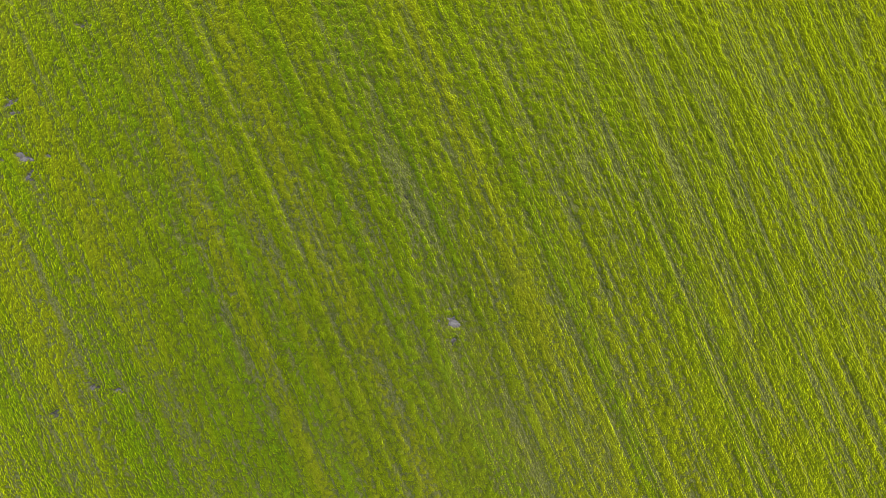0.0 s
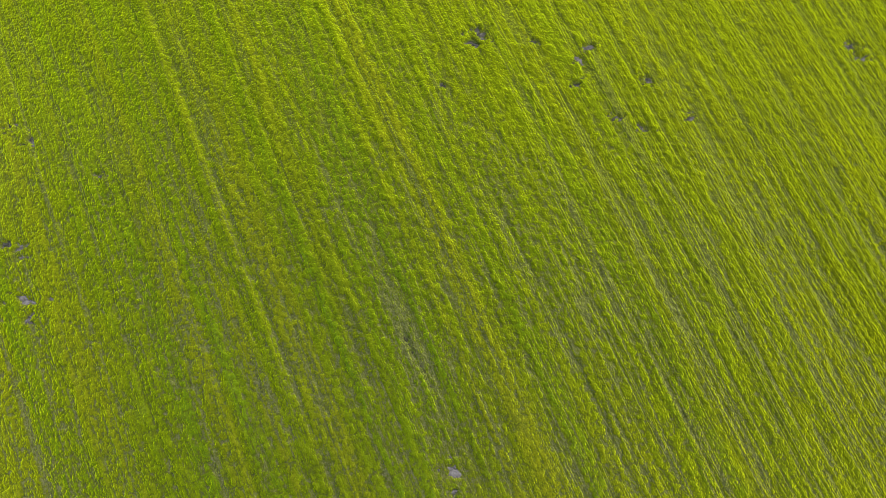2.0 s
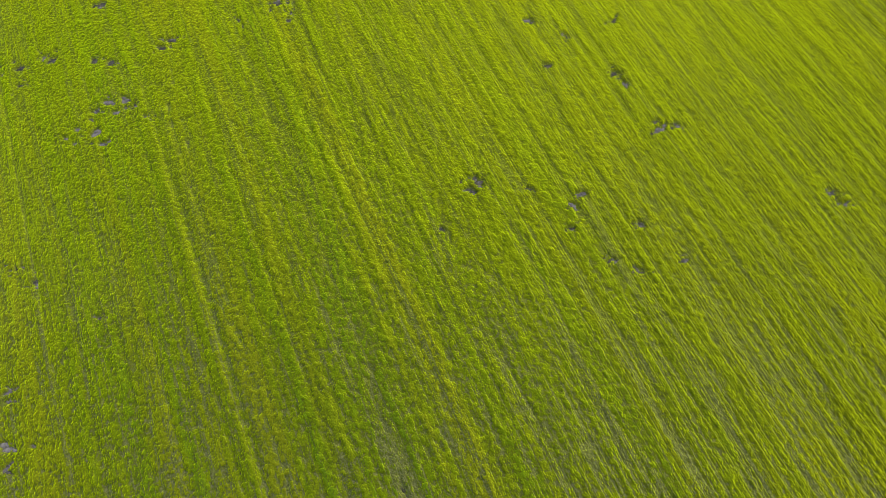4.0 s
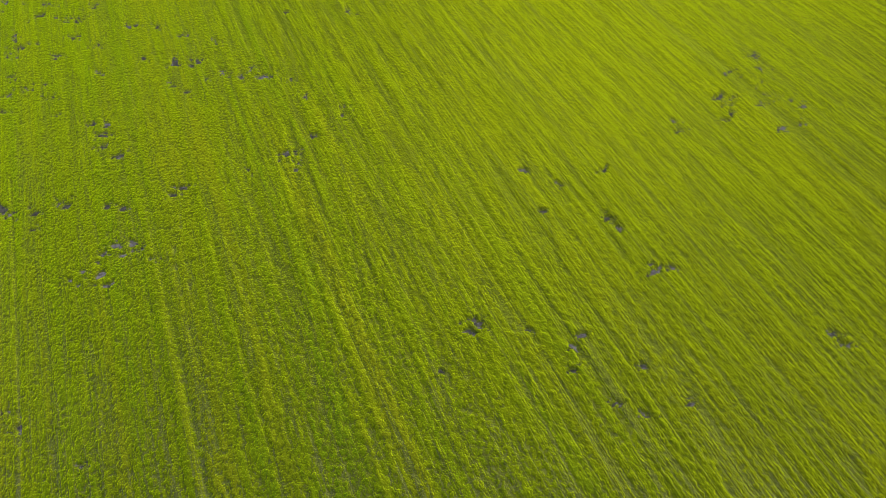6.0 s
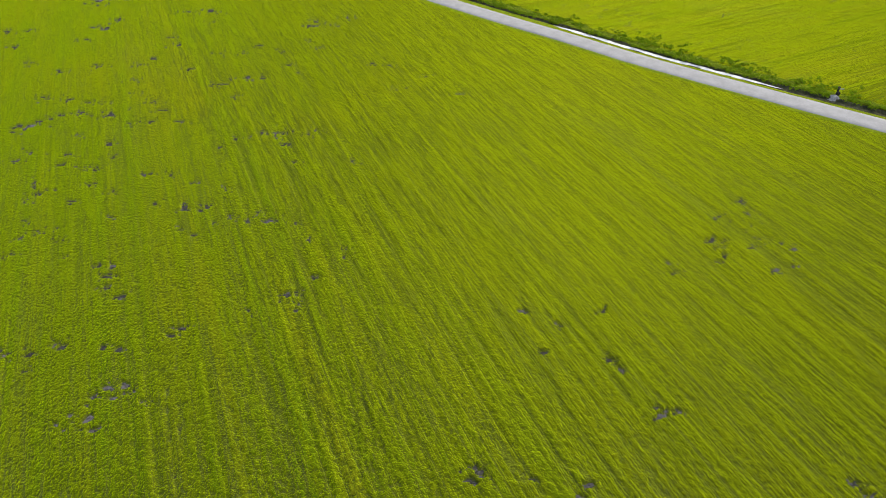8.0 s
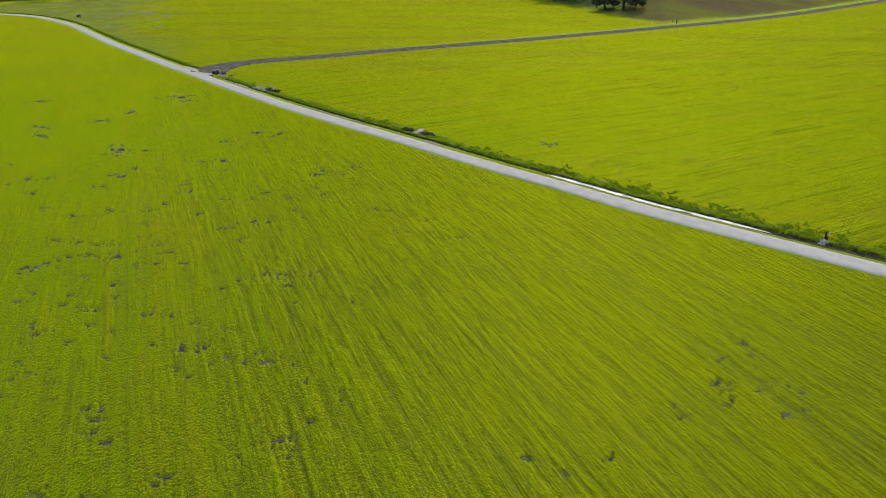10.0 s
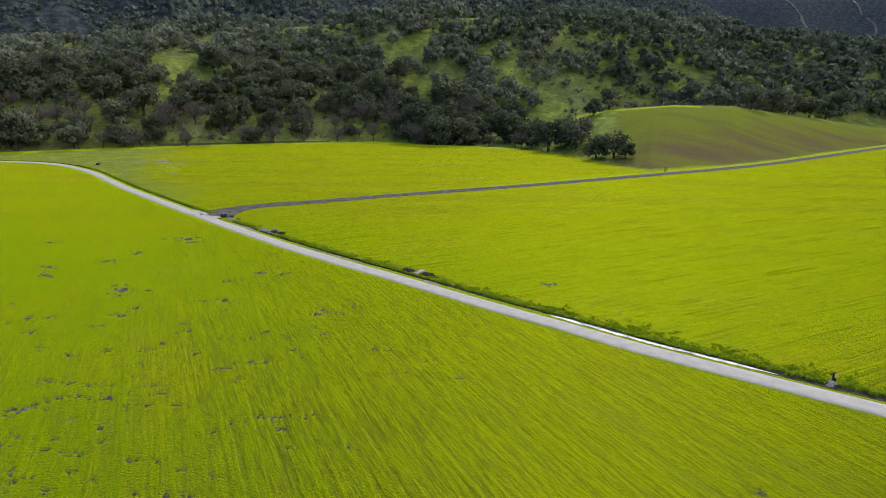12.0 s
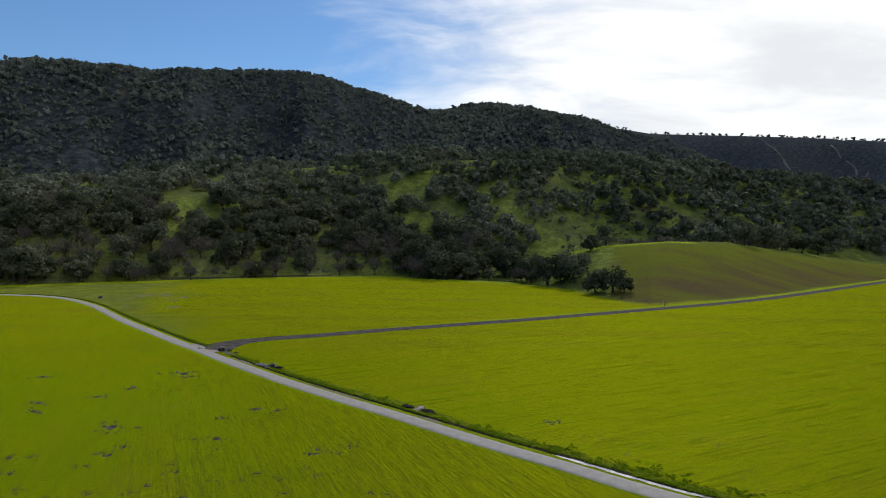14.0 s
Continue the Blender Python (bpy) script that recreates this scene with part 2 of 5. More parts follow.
    earth = n.mix(n.step(fine, 0.3, 0.6), n.mix(0.35, earth, rgb(0.03, 0.03, 0.015)), earth)
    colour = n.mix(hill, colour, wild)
    colour = n.mix(mound, colour, earth)
    height = n.mix(hill, height, n.math("MULTIPLY", fine, 1.5))
    weave = n.math("MULTIPLY", n.math("MULTIPLY", n.math("SUBTRACT", 1.0, hill), cover), 0.73)
    where = n.add("ShaderNodeSeparateXYZ", {0: pos})
    ripening = n.math("ADD", where.outputs[0], n.math("MULTIPLY", where.outputs[1], 0.25))
    tips = n.mix(n.step(ripening, -38.0, 38.0), rgb(0.57, 0.77, 0.002), rgb(0.71, 0.84, 0.003))
    # broad unevenness of the stand: greener hollows, ripening and thin stretches
    blotch = n.noise(n.mapped(pos, (1.0, 0.8, 1.0), radians(-35)), 0.022, 5.0, 0.58, 0.3)
    tips = n.mix(n.math("MULTIPLY", n.step(blotch, 0.48, 0.66), 0.7), tips, rgb(0.75, 0.79, 0.006))
    tips = n.mix(n.math("MULTIPLY", n.step(blotch, 0.46, 0.32), 0.35), tips, rgb(0.54, 0.77, 0.003))
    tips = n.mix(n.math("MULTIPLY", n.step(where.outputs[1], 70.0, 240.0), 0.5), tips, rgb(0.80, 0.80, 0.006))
    # ochre streaks along the furrows of the field by the wood
    ochre = n.noise(n.mapped(pos, (0.011, 0.075, 1.0), radians(6)), 1.0, 4.0, 0.6)
    tips = n.mix(n.math("MULTIPLY", n.math("MULTIPLY", n.step(ochre, 0.44, 0.60), n.step(where.outputs[1], 130.0, 180.0)), 0.55), tips, rgb(0.66, 0.58, 0.03))
    thin_stand = n.math("MULTIPLY", n.math("MULTIPLY", n.step(n.noise(pos, 0.035, 4.0, 0.6), 0.56, 0.72), 0.22), n.math("SUBTRACT", 1.0, hill))
    colour = n.mix(thin_stand, colour, rgb(0.085, 0.070, 0.022))
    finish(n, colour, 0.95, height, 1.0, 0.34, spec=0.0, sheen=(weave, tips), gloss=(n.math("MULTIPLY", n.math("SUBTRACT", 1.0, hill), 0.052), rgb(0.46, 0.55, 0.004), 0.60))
    return mat


def plain(name, dark, light, scale, rough=0.9, bump=0.4, distance=0.03, spec=0.03, fine=6.0, sheen=None):
    mat, n = material(name)
    pos = n.add("ShaderNodeTexCoord").outputs["Object"]
    a, b = n.noise(pos, scale, 4.0, 0.6), n.noise(pos, scale * fine, 3.0, 0.65)
    f = n.step(n.math("ADD", n.math("MULTIPLY", a, 0.6), n.math("MULTIPLY", b, 0.4)), 0.36, 0.64)
    finish(n, n.mix(f, rgb(*dark), rgb(*light)), rough, b, bump, distance, spec=spec, sheen=sheen)
    return mat


def foliage(name, dark, light, tip, translucency):
    mat, n = material(name)
    rand = n.add("ShaderNodeNewGeometry").outputs["Random Per Island"]
    tree = n.add("ShaderNodeObjectInfo").outputs["Random"]
    pos = n.add("ShaderNodeTexCoord").outputs["Object"]
    clump = n.noise(pos, 0.12, 3.0, 0.6)
    c = n.mix(n.math("ADD", n.math("MULTIPLY", n.math("POWER", rand, 1.5), 0.45), 0.24), rgb(*dark), rgb(*light))
    c = n.mix(n.math("MULTIPLY", n.step(n.noise(pos, 0.075, 2.0, 0.5), 0.60, 0.38), 0.55), c, rgb(*dark))
    c = n.mix(n.math("MULTIPLY", n.step(n.math("ADD", n.math("MULTIPLY", tree, 0.5), n.math("MULTIPLY", clump, 0.5)), 0.4, 0.75), 0.6), c, rgb(*tip))
    mass = n.noise(pos, 0.011, 3.0, 0.55)
    c = n.mix(n.math("MULTIPLY", n.step(mass, 0.46, 0.64), 0.35), c, rgb(*tip))
    c = n.mix(n.math("MULTIPLY", n.step(mass, 0.50, 0.36), 0.40), c, rgb(*dark))
    finish(n, c, 0.8, spec=0.04, translucent=(translucency, rgb(light[0] * 1.3, light[1] * 1.5, light[2])))
    return mat


M_GROUND = ground_material()
M_ROAD = plain("pale_worn_concrete", (0.248, 0.238, 0.230), (0.308, 0.297, 0.287), 0.8, 0.75, 0.3, 0.01)
M_TRACK = plain("dark_gravel", (0.040, 0.036, 0.034), (0.095, 0.086, 0.078), 0.5, 0.95)
M_VERGE = plain("roadside_grass", (0.045, 0.066, 0.005), (0.110, 0.130, 0.006), 0.9, bump=0.9, distance=0.12, sheen=(0.55, rgb(0.66, 0.83, 0.002)))
M_BANK = plain("ditch_earth_and_weeds", (0.016, 0.028, 0.004), (0.080, 0.104, 0.005), 2.2, bump=1.0, distance=0.25, sheen=(0.42, rgb(0.62, 0.83, 0.002)))
M_SOIL = plain("bare_pale_soil", (0.048, 0.044, 0.042), (0.125, 0.116, 0.112), 3.5, 0.95, 0.7, 0.04)
M_DIRT = plain("pale_trampled_dirt", (0.20, 0.18, 0.155), (0.36, 0.33, 0.29), 0.8, 0.95, 0.5, 0.04)
M_TRAMPLED = plain("trampled_meadow_earth", (0.11, 0.105, 0.07), (0.20, 0.185, 0.145), 0.9, 0.95, 0.5, 0.04)
M_EARTH = plain("mossy_cut_earth", (0.022, 0.024, 0.012), (0.085, 0.080, 0.040), 1.5, 0.95, 0.8, 0.08)
# dark soil that carries the shade of its hole in the colour
M_SHADEDSOIL = plain("dark_shaded_soil", (0.018, 0.019, 0.015), (0.064, 0.060, 0.052), 3.5, 0.9, 0.7, 0.04)
# near-black colour that stands for the shade inside hollows
M_HOLLOW = plain("black_hollow_shade", (0.006, 0.006, 0.007), (0.026, 0.023, 0.022), 3.0, 0.9, 0.8, 0.06)
M_LIP = plain("pinkish_bare_earth", (0.10, 0.088, 0.075), (0.24, 0.21, 0.185), 1.2, 0.95, 0.6, 0.05)
M_RUT = plain("trodden_soil", (0.014, 0.016, 0.008), (0.044, 0.042, 0.027), 4.0, 0.95, 0.6, 0.04)
M_CONCRETE = plain("grey_concrete", (0.16, 0.155, 0.15), (0.32, 0.31, 0.30), 1.5, 0.85)
M_ROCK = plain("grey_riprap", (0.12, 0.115, 0.12), (0.36, 0.35, 0.35), 1.2, 0.9)
M_DARK = plain("rusted_pipe_metal", (0.012, 0.012, 0.012), (0.05, 0.045, 0.04), 3.0, 0.7)
M_POST = plain("weathered_post_wood", (0.09, 0.07, 0.055), (0.20, 0.165, 0.13), 4.0, 0.9)
M_BARK = plain("oak_bark", (0.025, 0.021, 0.017), (0.075, 0.064, 0.052), 2.0, 0.95, 0.8, 0.1)
M_TWIG = plain("grey_bare_twigs", (0.060, 0.053, 0.048), (0.140, 0.124, 0.114), 1.0, 0.95)
M_OAK = foliage("oak_leaves", (0.014, 0.019, 0.013), (0.138, 0.156, 0.100), (0.150, 0.154, 0.106), 0.08)
# distance haze sits in these two colours: far oaks paler, chaparral bluer
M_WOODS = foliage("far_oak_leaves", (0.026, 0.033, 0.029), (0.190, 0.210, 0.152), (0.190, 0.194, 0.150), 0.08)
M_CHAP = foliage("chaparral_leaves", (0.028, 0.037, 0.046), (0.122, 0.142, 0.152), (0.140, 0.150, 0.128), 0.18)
M_SCRUB = foliage("grey_scrub", (0.050, 0.046, 0.043), (0.170, 0.155, 0.145), (0.15, 0.145, 0.120), 0.12)
M_WEED = foliage("ditch_weeds", (0.028, 0.054, 0.004), (0.165, 0.240, 0.007), (0.16, 0.21, 0.006), 0.40)

mat, n = material("ditch_water")
ripple = n.noise(n.add("ShaderNodeTexCoord").outputs["Object"], 2.0, 3.0)
# bright sky reflection is painted in as a pale base colour
finish(n, rgb(0.50, 0.49, 0.48), 0.15, ripple, 0.2, 0.03, spec=1.0)
M_WATER = mat


# ---- mesh helpers ----


def link(name, me, mat, parent=None, label=""):
    me.materials.append(mat)
    ob = new(name, me)
    if parent is not None:
        ob.parent = parent
    if label:
        tagged(ob, label)
    return ob


def quads(name, verts, smooth=False):
    """A mesh of loose four-cornered faces: verts is (faces, 4, 3)."""
    count = len(verts)
    me = bpy.data.meshes.new(name)
    me.vertices.add(count * 4)
    me.vertices.foreach_set("co", np.ascontiguousarray(verts, dtype=np.float32).ravel())
    me.loops.add(count * 4)
    me.loops.foreach_set("vertex_index", np.arange(count * 4, dtype=np.int32))
    me.polygons.add(count)
    me.polygons.foreach_set("loop_start", np.arange(0, count * 4, 4, dtype=np.int32))
    me.update(calc_edges=True)
    return me


def grid_mesh(name, points, smooth=True, wrap=False):
    """A mesh from a (rows, columns, 3) array of points."""
    a, b = points.shape[:2]
    idx = np.arange(a * b).reshape(a, b)
    if wrap:
        idx = np.concatenate([idx, idx[:, :1]], axis=1)
    f = np.stack([idx[:-1, :-1], idx[1:, :-1], idx[1:, 1:], idx[:-1, 1:]], -1).reshape(-1, 4)
    me = bpy.data.meshes.new(name)
    me.from_pydata(points.reshape(-1, 3).tolist(), [], f.tolist())
    if smooth:
        me.polygons.foreach_set("use_smooth", np.ones(len(f), dtype=bool))
    me.update()
    return me


def hash2(i, j, seed):
    h = np.sin(i * 127.1 + j * 311.7 + seed * 74.7) * 43758.5453
    return h - np.floor(h)


def value_noise(x, y, size, seed=0, octaves=3):
    """Smooth noise from 0 to 1 over the plan; size in metres."""
    total, amp, norm = 0.0, 1.0, 0.0
    for o in range(octaves):
        u, v = x / size, y / size
        i, j = np.floor(u), np.floor(v)
        a, b = u - i, v - j
        a, b = a * a * (3 - 2 * a), b * b * (3 - 2 * b)
        s = seed + o * 13
        total = total + amp * ((hash2(i, j, s) * (1 - a) + hash2(i + 1, j, s) * a) * (1 - b) + (hash2(i, j + 1, s) * (1 - a) + hash2(i + 1, j + 1, s) * a) * b)
        norm, amp, size = norm + amp, amp * 0.5, size * 0.5
    return total / norm


def polar(az, d):
    return math.sin(radians(az)) * d, math.cos(radians(az)) * d


# ---- terrain ----
# Ridge lines: bearing, distance, crest height; then the reach of the slope.
SPUR = [(-58, 640, 58), (-38, 600, 60), (-25, 590, 68), (-14, 600, 81), (-3, 620, 93), (4, 630, 95), (10, 650, 95), (20, 690, 87), (30, 740, 73), (36, 800, 56), (48, 950, 30)]
MAIN = [(-60, 1050, 200), (-42, 1000, 213), (-34.7, 1000, 227), (-30.8, 1000, 239), (-28.9, 1000, 236), (-27.3, 1000, 242), (-24, 1000, 240), (-20.6, 1000, 250), (-17, 1000, 254), (-13, 1000, 256), (-11.3, 1005, 252), (-9.3, 1010, 245), (-7.9, 1025, 236), (-6.4, 1038, 227), (-4.4, 1055, 221), (-1.8, 1080, 220), (0.7, 1095, 221), (2.2, 1105, 223), (3.2, 1140, 238), (4.2, 1150, 243), (6, 1155, 240), (8.2, 1160, 234), (9.7, 1170, 229), (11.2, 1185, 224), (13, 1200, 214), (17, 1260, 172), (23, 1340, 110), (30, 1450, 60)]
FAR = [(2, 2300, 392), (13, 2200, 374), (17.8, 2200, 337), (24.4, 2200, 319), (30.4, 2200, 298), (34.6, 2200, 278), (45, 2300, 250), (60, 2500, 200)]
MOUND = [(8, 398, 3), (11, 400, 15), (14, 402, 19), (19.4, 412, 22), (23.8, 440, 21.5), (28.7, 490, 14.5), (34.8, 560, 5.0), (42, 650, 2)]


def ridge(x, y, line, reach, power=1.0):
    """Height of a ridge whose crest follows the line and whose flanks fall away over the reach."""
    best, flank = np.zeros_like(x), np.zeros_like(x)
    pts = [(*polar(a, d), z) for a, d, z in line]
    for (x0, y0, z0), (x1, y1, z1) in zip(pts, pts[1:]):
        dx, dy = x1 - x0, y1 - y0
        s = np.clip(((x - x0) * dx + (y - y0) * dy) / (dx * dx + dy * dy), 0, 1)
        dist = np.hypot(x - x0 - s * dx, y - y0 - s * dy)
        fall = 0.5 + 0.5 * np.cos(np.pi * np.clip(dist / reach, 0, 1))
        rise = (z0 + s * (z1 - z0)) * fall ** power
        flank = np.where(rise > best, fall, flank)
        best = np.maximum(best, rise)
    return best, 4 * flank * (1 - flank)


def edge_distance(az):
    """Distance of the far edge of the crop at a bearing in degrees."""
    return np.interp(az, [-60, -35, -25, -19, -11, -4, -1.5, 3.3, 7.4, 10.9, 13.8, 16, 18, 24, 28, 34, 45], [380, 372, 371, 374, 380, 378, 358, 352, 340, 314, 284, 268, 258, 290, 330, 440, 640])


def terrain(x, y):
    x, y = np.asarray(x, dtype=float), np.asarray(y, dtype=float)
    az, r = np.degrees(np.arctan2(x, y)), np.hypot(x, y)
    lump = value_noise(x, y, 90, 3, 4) - 0.5
    gully = value_noise(x, y, 220, 9, 4) - 0.5
    spur, spur_flank = ridge(x, y, SPUR, 255 + np.clip(az - 8, 0, 12) - np.clip(az - 20, 0, 15) * 3.0, 0.9)
    main, main_flank = ridge(x, y, MAIN, 520, 1.0)
    far, far_flank = ridge(x, y, FAR, 620, 1.0)
    folds = 1 - np.abs(2 * value_noise(az * 14.0, r * 0.28, 110, 17, 3) - 1)
    main = main * (1 - 0.36 * (1 - folds) * main_flank) + gully * 40 * main_flank
    far = far * (1 - 0.36 * (1 - folds) * far_flank)
    spur = spur + lump * 30 * spur_flank
    # the ploughed rise swells gently from the track up to its own crest
    edge = edge_distance(az)
    top_r = np.interp(az, [a for a, d, h in MOUND], [d for a, d, h in MOUND])
    top_z = np.interp(az, [a for a, d, h in MOUND], [h for a, d, h in MOUND], left=0.0)
    u = np.clip((r - edge) / (top_r - edge), 0, 1)
    mound = top_z * (u * u * (3 - 2 * u)) ** 0.85 * (0.5 + 0.5 * np.cos(np.pi * np.clip((r - top_r) / 220, 0, 1)))
    clear = np.clip((r - edge) / 25, 0, 1)
    z = np.maximum(np.maximum(np.maximum(spur, main), far) * clear * clear * (3 - 2 * clear), mound)
    return np.maximum(z, 0.0)


def build_ground():
    bearings = np.radians(np.concatenate([np.arange(-48, 48.01, 0.25), np.arange(52, 309, 4.0)]))
    radii = np.concatenate([[0.0, 4, 10, 20], np.arange(35, 230, 15.0), np.arange(232, 720, 4.0), np.arange(724, 1500, 11.0), np.arange(1510, 2600, 30.0), [2700, 2900, 3200, 3600, 4200, 4800]])
    rr, aa = np.meshgrid(radii, bearings, indexing="ij")
    x, y = rr * np.sin(aa), rr * np.cos(aa)
    z = terrain(x, y)
    me = grid_mesh("ground", np.stack([x, y, z], -1), wrap=True)
    az, r = np.degrees(np.arctan2(x, y)), np.hypot(x, y)
    hill = np.clip((r - edge_distance(az) + 4 + 10 * (value_noise(x, y, 20, 5, 2) - 0.5)) / 8, 0, 1) * (np.abs(az) < 100)
    meadow = np.clip((-64 - (y - 165) * 0.42 - x + 30 * (value_noise(x, y, 25, 6, 2) - 0.5)) / 22, 0, 1) * np.clip((side_of_road(x, y) - 2) / 4, 0, 1) * (y > 150) * 0.7
    hill = np.maximum(hill, meadow)
    crest = np.interp(az, [a for a, d, h in MOUND], [d for a, d, h in MOUND])
    plough = np.clip((az - 14.5) / 1.2, 0, 1) * np.clip((r - edge_distance(az) - 2) / 6, 0, 1) * np.clip((crest + 6 - r) / 6, 0, 1)
    top = (value_noise(x, y, 60, 21, 3) - 0.5) * 40
    plough = plough * np.clip((crest - 2 - r + top * 0.6) / 30, 0, 1)
    road_r = np.hypot(x, y) * 0 + side_of_road(x, y)
    east = (road_r > 0).astype(float) * (np.abs(az) < 80)
    scrub = np.clip((r - 640 - 60 * (value_noise(x, y, 80, 31, 3) - 0.5)) / 60, 0, 1)
    attr = me.color_attributes.new("region", "FLOAT_COLOR", "POINT")
    attr.data.foreach_set("color", np.stack([hill, plough, east, scrub], -1).astype(np.float32).ravel())
    return tagged(link("ground", me, M_GROUND), "yellow-green young grain field rising to wooded hills", "ground", kind="structure")


# ---- roads ----
ROAD = [(-420, 262), (-300, 278), (-225, 272), (-185, 268), (-168, 264), (-152, 255), (-131.5, 236), (-114, 215), (-99.4, 197), (-82, 177.3), (-67.8, 161.3), (-58.7, 151.7), (-48, 139.7), (-31.3, 122.1), (-18.3, 109.6), (-7.6, 99.8), (1.4, 91.2), (9.2, 84), (16, 78), (22, 72.4), (27.4, 67.9), (36.8, 60.5), (43.5, 55.3), (70, 35), (130, -10), (300, -140)]
TRACK = [(-56.6, 152.2), (-51.5, 164.2), (-34, 174), (-13.6, 185.4), (11.6, 198), (40.5, 213.6), (84.7, 239), (117, 258), (153.5, 284), (244, 357), (330, 425), (480, 540)]


def smooth_line(points, step):
    """Points every step metres along a smooth curve."""
    p = np.array(points, dtype=float)
    out = []
    for i in range(len(p) - 1):
        p0, p1, p2, p3 = p[max(i - 1, 0)], p[i], p[i + 1], p[min(i + 2, len(p) - 1)]
        k = max(2, int(np.linalg.norm(p2 - p1) / step))
        for t in np.arange(k) / k:
            out.append(0.5 * (2 * p1 + (p2 - p0) * t + (2 * p0 - 5 * p1 + 4 * p2 - p3) * t * t + (3 * p1 - p0 - 3 * p2 + p3) * t ** 3))
    out.append(p[-1])
    return np.array(out)


ROAD_LINE = smooth_line(ROAD, 2.0)
TRACK_LINE = smooth_line(TRACK, 3.0)


def normals(line):
    d = np.gradient(line, axis=0)
    d /= np.linalg.norm(d, axis=1, keepdims=True)
    return np.stack([-d[:, 1], d[:, 0]], 1)


def side_of_road(x, y):
    """Positive on the far (eastern) side of the farm road."""
    order = np.argsort(ROAD_LINE[:, 0])
    return y - np.interp(x, ROAD_LINE[order, 0], ROAD_LINE[order, 1])


def strip(line, offsets, heights, wobble=0.0, seed=0, ground=False):
    """A band of ground along a line: offsets across it and a height for each."""
    nrm = normals(line)
    along = np.arange(len(line))
    rows = []
    for k, (o, h) in enumerate(zip(offsets, heights)):
        w = (value_noise(along * 2.0, along * 0.0 + 31.0 * k, 5.0, seed, 3) - 0.5) * wobble
        q = line + nrm * (o + w)[:, None]
        base = terrain(q[:, 0], q[:, 1]) if ground else 0.0
        rows.append(np.column_stack([q, base + h + w * 0.12 * (1 if wobble else 0)]))
    return np.stack(rows, 1)


def flare(points):
    """Widens the mouth of the track where it meets the farm road, and lifts it to the road's level."""
    centre = points[:, 2:3].copy()
    k = np.clip(1 - np.arange(len(points)) / 7.0, 0, 1)[:, None, None]
    points[:, :, :2] = centre[:, :, :2] + (points[:, :, :2] - centre[:, :, :2]) * (1 + 1.3 * k * k)
    points[:, :, 2] += 0.015 * k[:, :, 0]
    return points


def bank_width(x):
    """Breadth of the overgrown ditch bank: narrow towards the junction, broad in the east."""
    return np.interp(x, [-62, -52, -20, 8, 38], [0.30, 0.42, 0.60, 0.90, 1.3])


def narrowed(points):
    w = np.minimum(bank_width(points[:, :1, 0]), 0.72)[:, :, None]
    ragged = 0.75 + 0.5 * value_noise(points[:, :, 0], points[:, :, 1], 2.6, 71, 2)[:, :, None]
    points[:, 1:, :2] = points[:, :1, :2] + (points[:, 1:, :2] - points[:, :1, :2]) * w * ragged[:, 1:]
    return points


def tapered(points, share):
    """Draws both ends of a strip in to its first edge."""
    along = np.linspace(0, 1, len(points))
    f = np.clip(np.minimum(along, 1 - along) / share, 0.03, 1)[:, None]
    points[:, 1:, :2] = points[:, :1, :2] + (points[:, 1:, :2] - points[:, :1, :2]) * f[:, :, None]
    return points


ground = build_ground()
road = tagged(link("road", grid_mesh("road", strip(ROAD_LINE, [-1.25, -1.18, -0.4, 0.35, 1.1, 1.75, 1.82], [0.03, 0.11, 0.14, 0.155, 0.14, 0.11, 0.04], 0.07, 3)), M_ROAD), "narrow pale grey concrete farm road", "road", kind="structure")
tagged(link("road_verge", grid_mesh("verge", strip(ROAD_LINE, [-1.75, -1.55, -1.38, -1.15], [0.004, 0.04, 0.07, 0.07], 0.3, 5)), M_VERGE), "rough green grass verge along the farm road", "verge", kind="structure")
JOIN = np.hypot(ROAD_LINE[:, 0] + 55.5, ROAD_LINE[:, 1] - 149.5) > 6.5
cut = int(np.argmin(np.hypot(ROAD_LINE[:, 0] + 55.5, ROAD_LINE[:, 1] - 149.5)))
DRY_END = int(np.argmin(np.abs(ROAD_LINE[:, 0] - 14)))
RUNS = [ROAD_LINE[:cut][JOIN[:cut]], ROAD_LINE[cut:DRY_END + 1][JOIN[cut:DRY_END + 1]], ROAD_LINE[DRY_END:]]
for k, run in enumerate(RUNS):
    tagged(link("road_verge", grid_mesh("verge", strip(run, [1.65, 1.9, 2.2, 2.5] if k == 2 else [1.65, 2.1, 2.6, 3.0], [0.07, 0.11, 0.09, 0.03], 0.3, 6 + k)), M_VERGE), "grass strip between the farm road and its ditch", "verge", kind="structure")
    tagged(link("ditch_wall", grid_mesh("ditch_wall", strip(run, [2.42, 2.6, 3.2, 3.32, 3.5] if k == 2 else [2.8, 2.95, 3.2, 3.4, 3.6], [0.04, 0.02, 0.03, 0.18, 0.28], 0.35, 8 + k)), M_EARTH), "dark cut earth side of a roadside ditch", "ditch", kind="structure")
    tagged(link("ditch_bank", grid_mesh("bank", narrowed(strip(run, [3.4, 3.7, 4.1, 4.6, 5.1, 5.7, 6.3, 6.9, 7.6], [0.24, 0.30, 0.24, 0.24, 0.17, 0.11, 0.07, 0.03, 0.002], 0.9, 9 + k))), M_BANK), "lush green grassy bank of a roadside ditch", "bank", kind="structure")


